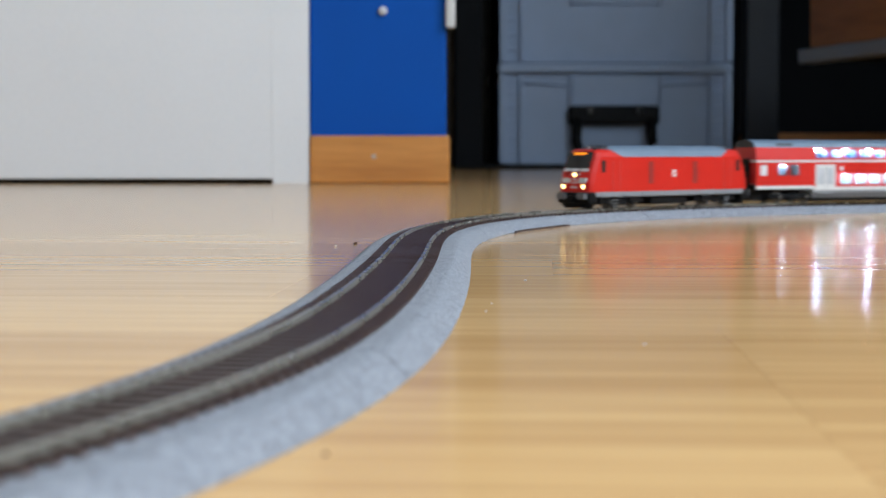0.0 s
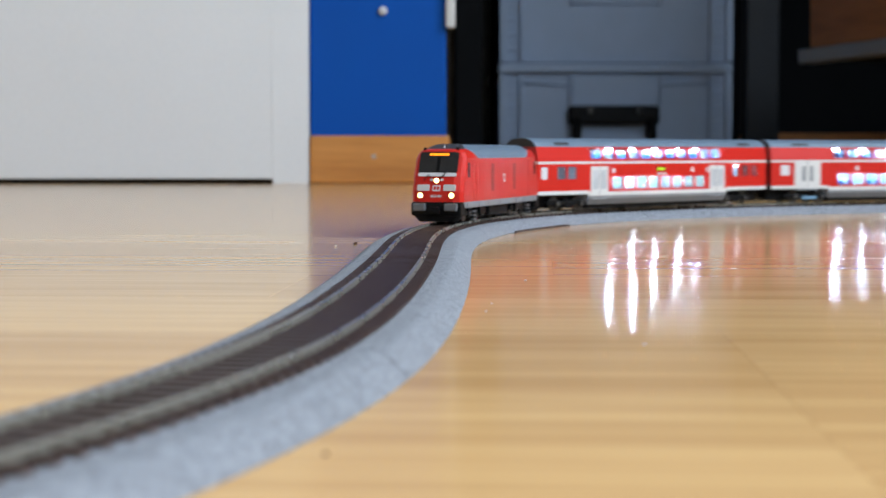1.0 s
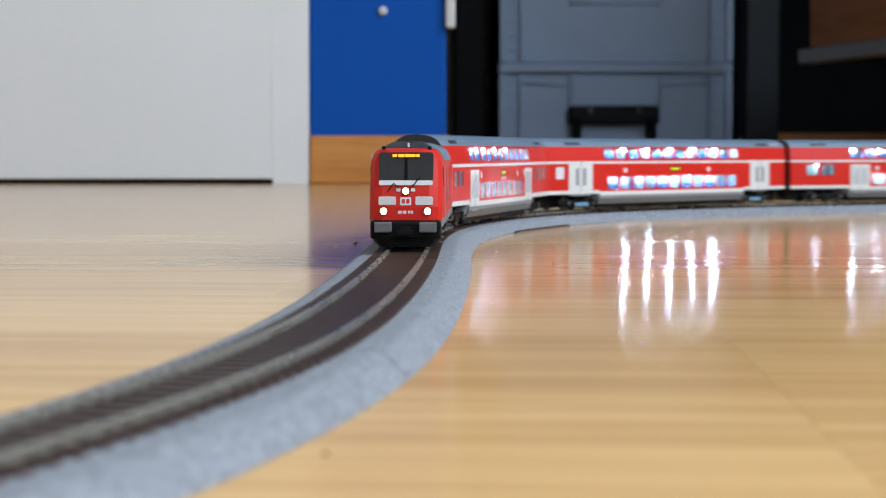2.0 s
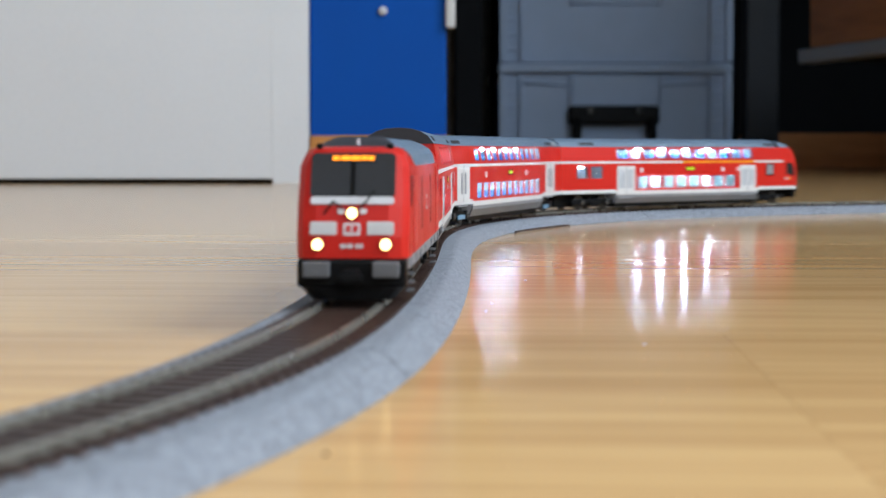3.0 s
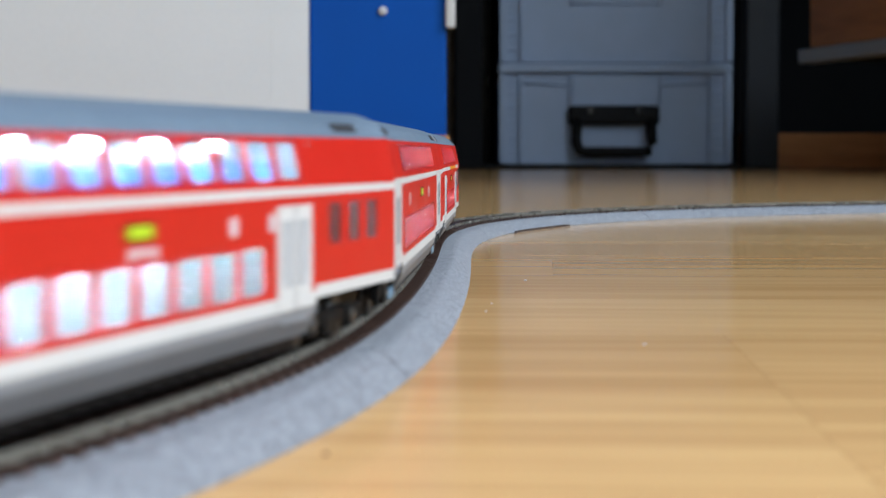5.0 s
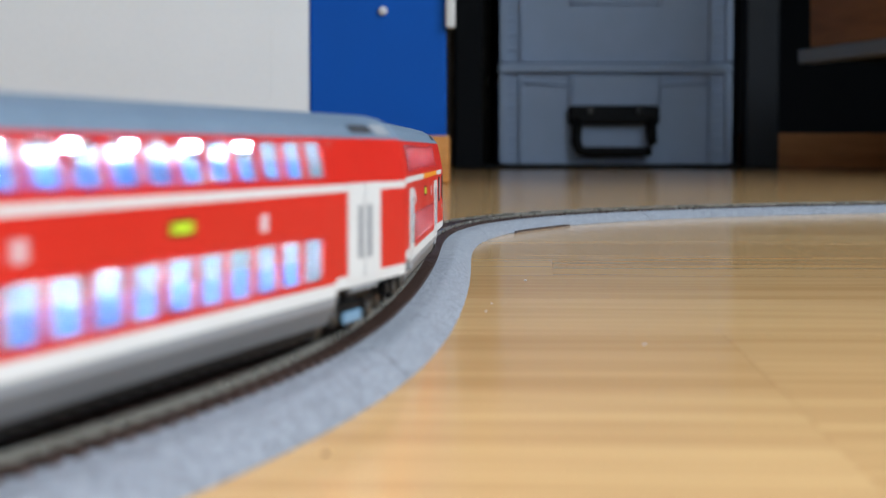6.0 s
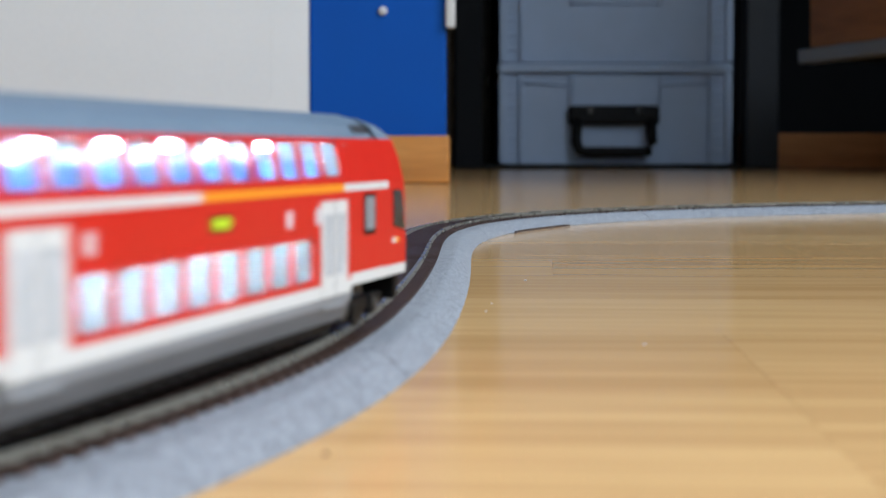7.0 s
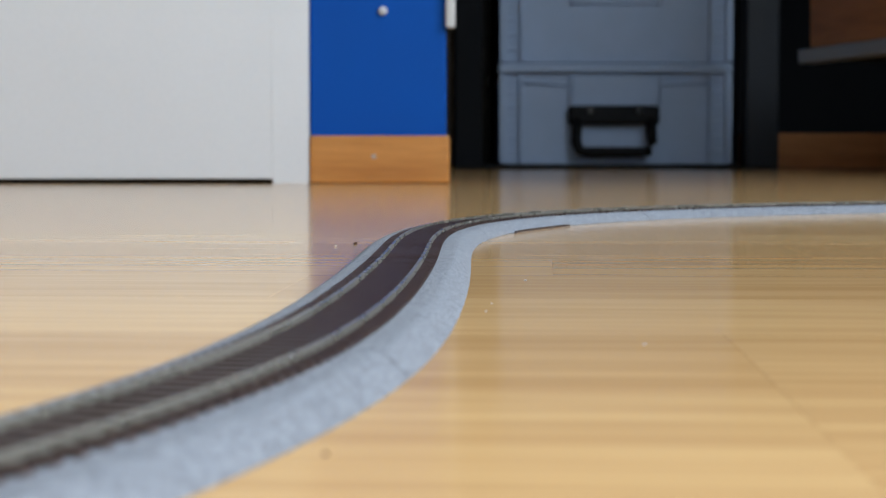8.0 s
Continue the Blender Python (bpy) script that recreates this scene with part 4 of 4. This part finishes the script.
    # doors
    for w in doors:
        half = 0.035 if door_kind == "plug" else 0.0445
        z0, z1 = (5.75, 16.9) if door_kind == "plug" else (7.25, 18.85)
        for sy in (1, -1):
            y = sy * 9.31
            d = plate("door", [(X(w) + half * L, y, z0), (X(w) - half * L, y, z0), (X(w) - half * L, y, z1), (X(w) + half * L, y, z1)], 0.14, (0, sy, 0), "white", co, "white double sliding door")
            for s in (-1, 1):
                if door_kind == "plug":
                    a, b, c, e = 0.7, 4.7, 8.2, 15.4
                else:
                    a, b, c, e = 1.2, 3.2, 9.6, 16.2
                plate("door_window", [(X(w) + s * q, y + sy * 0.13, r) for q, r in rounded(a, b, c, e, 0.5)], 0.08, (0, sy, 0), "slot_grey" if door_kind == "plug" else "frame", d, "narrow glazed slot")
            plate("door_seam", [(X(w) - 0.15, y + sy * 0.13, z0), (X(w) + 0.15, y + sy * 0.13, z0), (X(w) + 0.15, y + sy * 0.13, z1), (X(w) - 0.15, y + sy * 0.13, z1)], 0.05, (0, sy, 0), "frame", d)
            plate("door_step", [(X(w) + half * L * 0.8, sy * 8.6, z0 - 1.5), (X(w) - half * L * 0.8, sy * 8.6, z0 - 1.5), (X(w) - half * L * 0.8, sy * 8.6, z0 - 1.0), (X(w) + half * L * 0.8, sy * 8.6, z0 - 1.0)], 0.7,
                  (0, sy, 0), "frame", d)
    # marks on the side
    mid = (low[0] + low[1]) / 2
    for sy in (1, -1):
        y = sy * 9.32
        sign = plate("display", [(X(mid + 0.0) + q, y, r) for q, r in rounded(-3.2, 3.2, 14.9, 16.5, 0.3)], 0.1, (0, sy, 0), "black", co, "small lit green side display")
        plate("lettering", [(X(mid) + q, y + sy * 0.09, r) for q, r in rounded(-2.7, 2.7, 15.15, 16.25, 0.1)], 0.05, (0, sy, 0), "green", sign)
        for w in (low[0] + 0.1, low[1] - 0.16) + (() if door_kind == "wide" else (low[1] - 0.09,)):
            plate("pictogram", [(X(w) + q, y, r) for q, r in rounded(-0.9, 0.9, 14.3, 16.2, 0.4)], 0.05, (0, sy, 0), "light_grey", co, "small pale pictogram")
        if frosted and not cab:
            for k, q0 in enumerate((-3.0, -0.6, 1.6)):
                plate("pictogram", [(X(mid) + q0 + q, y, r) for q, r in rounded(-0.8, 0.8, 13.3 + 0.3 * (k % 2), 14.3, 0.3)], 0.05, (0, sy, 0), "light_grey", co)
    # running gear
    for w in (0.135, 0.865):
        gear = bogie(X(w), co, 15.6, 2.9)
        if door_kind == "wide":
            # Pale blue plate added between the wheels, standing for no known part.
            for y in (-7.95, 7.95):
                part("pale_plate", scaled(boxes([((X(w) - 4.2, y - 0.22, 1.8), (X(w) + 4.2, y + 0.22, 3.2))], 0.2)), "pale_blue", gear, "pale blue-grey plate between the wheels")
    if cab:
        cab_end(co, X)
    return co


def cab_end(co, X):
    """The rounded driving cab at the rear of the last coach."""
    x0 = X(0.915)
    levels = [(6.4, 14.9), (7.7, 15.1), (12.0, 15.2), (17.0, 14.6), (18.8, 14.0), (21.5, 13.2), (24.3, 11.0), (25.9, 7.6), (27.0, 2.6)]
    bm = bmesh.new()
    rings = []
    for z, dx in levels:
        W = half_width(z)
        tip = max(dx, -0.9)
        c = min(1.0, max(0.15, tip / 8))
        half = [(0, W), (tip - 3.0 * c, W), (tip - 1.3 * c, W - 0.5), (tip - 0.4 * c, W * 0.8), (tip - 0.1 * c, W * 0.45), (tip, 0)]
        ring = [(x0 - x, y, z) for x, y in half] + [(x0 - x, -y, z) for x, y in half[::-1][1:]]
        rings.append([bm.verts.new(v) for v in ring])
    n = len(rings[0])
    for j, (r, q) in enumerate(zip(rings, rings[1:])):
        for k in range(n - 1):
            f = bm.faces.new((r[k], r[k + 1], q[k + 1], q[k]))
            z = levels[j][0]
            f.material_index = 1 if z < 7.7 else (2 if z >= 24.3 else 0)
    bm.faces.new(rings[-1]).material_index = 2
    bmesh.ops.recalc_face_normals(bm, faces=bm.faces[:])
    part("cab", scaled(bm), ["red", "white", "roof"], co, "rounded red driving cab", smooth=False)
    for sy in (1, -1):
        y = sy * 9.32
        win = plate("cab_window", [(x0 + 8.0 + q, y, r) for q, r in rounded(-2.9, 2.9, 12.3, 17.4, 0.4)], 0.14, (0, sy, 0), "black", co, "cab side window in a black frame")
        plate("pane", [(x0 + 8.0 + q, y + sy * 0.12, r) for q, r in rounded(-2.3, 2.3, 12.9, 17.0, 0.4)], 0.06, (0, sy, 0), "frame", win)
        plate("stripe", [(x0 + 11.0, y, 17.9), (x0 - 2.0, y, 17.9), (x0 - 2.0, y, 18.8), (x0 + 11.0, y, 18.8)], 0.05, (0, sy, 0), "white", co)
        plate("side_screen", [(x0 - 4.9, sy * 9.22, 12.9), (x0 - 11.6, sy * 9.12, 12.0), (x0 - 11.0, sy * 9.12, 15.4), (x0 - 9.2, sy * 9.18, 17.6), (x0 - 4.9, sy * 9.22, 17.6)], 0.25, (-0.05, sy, 0.02), "dark_glass", co, "wrap-round dark cab glazing")
        for a, m in ((-5.4, "white"), (-7.4, "orange")):
            plate("badge_bar", [(x0 + a + q, sy * 9.3, r) for q, r in rounded(-1.0, 1.0, 10.6, 11.3, 0.2)], 0.06, (0, sy, 0), m, co)
        part("buffer", scaled(disc((x0 - 14.2, sy * 5.4, 6.0), (-1, 0, 0), 1.5, 2.6, 14)), "black", co, "black round buffer")
    plate("windscreen", [(x0 - 15.1, -7.2, 13.0), (x0 - 15.1, 7.2, 13.0), (x0 - 14.0, 6.8, 19.2), (x0 - 14.0, -6.8, 19.2)], 0.2, (-1, 0, 0.25), "dark_glass", co, "dark front windscreen")
    part("apron", scaled(boxes([((x0 - 14.4, -7.5, 2.6), (x0 - 12.2, 7.5, 6.4))], 0.5)), "black", co, "black front apron")


loco = locomotive()
coach_front = coach("red double-deck model coach with lit windows behind the locomotive", 167.4, (0.1976, 0.8016), (0.2027, 0.7782), 11, (0.2891, 0.7029), 8,
                    [(0.0126, 0.0390), (0.0736, 0.1092), (0.1143, 0.1498), (0.8310, 0.8615), (0.8768, 0.9073), (0.9225, 0.9530)], (0.2403, 0.7558), "plug", True)
coach_middle = coach("red double-deck model coach with blue seats and wide white end doors", 170.0, (0.1949, 0.8016), (0.2099, 0.7836), 12, (0.2229, 0.7736), 11,
                     [(0.0307, 0.0637)], (0.1228, 0.8747), "wide", False)
coach_rear = coach("red double-deck model driving coach with an orange stripe and cab", 165.1, (0.2079, 0.8118), (0.2079, 0.7934), 11, (0.2873, 0.7130), 8,
                   [(0.0551, 0.1000), (0.1081, 0.1549)], (0.2456, 0.7639), "plug", True, (0.4767, 0.7934), True)


# ---- what moves ----
def train_head(t):
    """Where along the track the front of the first coach is at t seconds."""
    return 0.4363 - 0.1620 * t + 0.0012 * math.sin(math.pi * t / 8.0) ** 2


def ride(s, pivot):
    a, b = on_line(s - pivot)[0], on_line(s + pivot)[0]
    mid = (a + b) / 2
    return Matrix.Translation((mid.x, mid.y, RAIL_Z)) @ Matrix.Rotation(math.atan2(a.y - b.y, a.x - b.x), 4, "Z")


def motions():
    times = [k * 0.2 for k in range(41)]
    for thing, offset, pivot in ((loco, -0.0598, 0.0327), (coach_front, 0.0869, 0.0623), (coach_middle, 0.2597, 0.0623), (coach_rear, 0.4309, 0.0612)):
        walk(thing, [(t, ride(train_head(t) + offset, pivot)) for t in times])


motions()
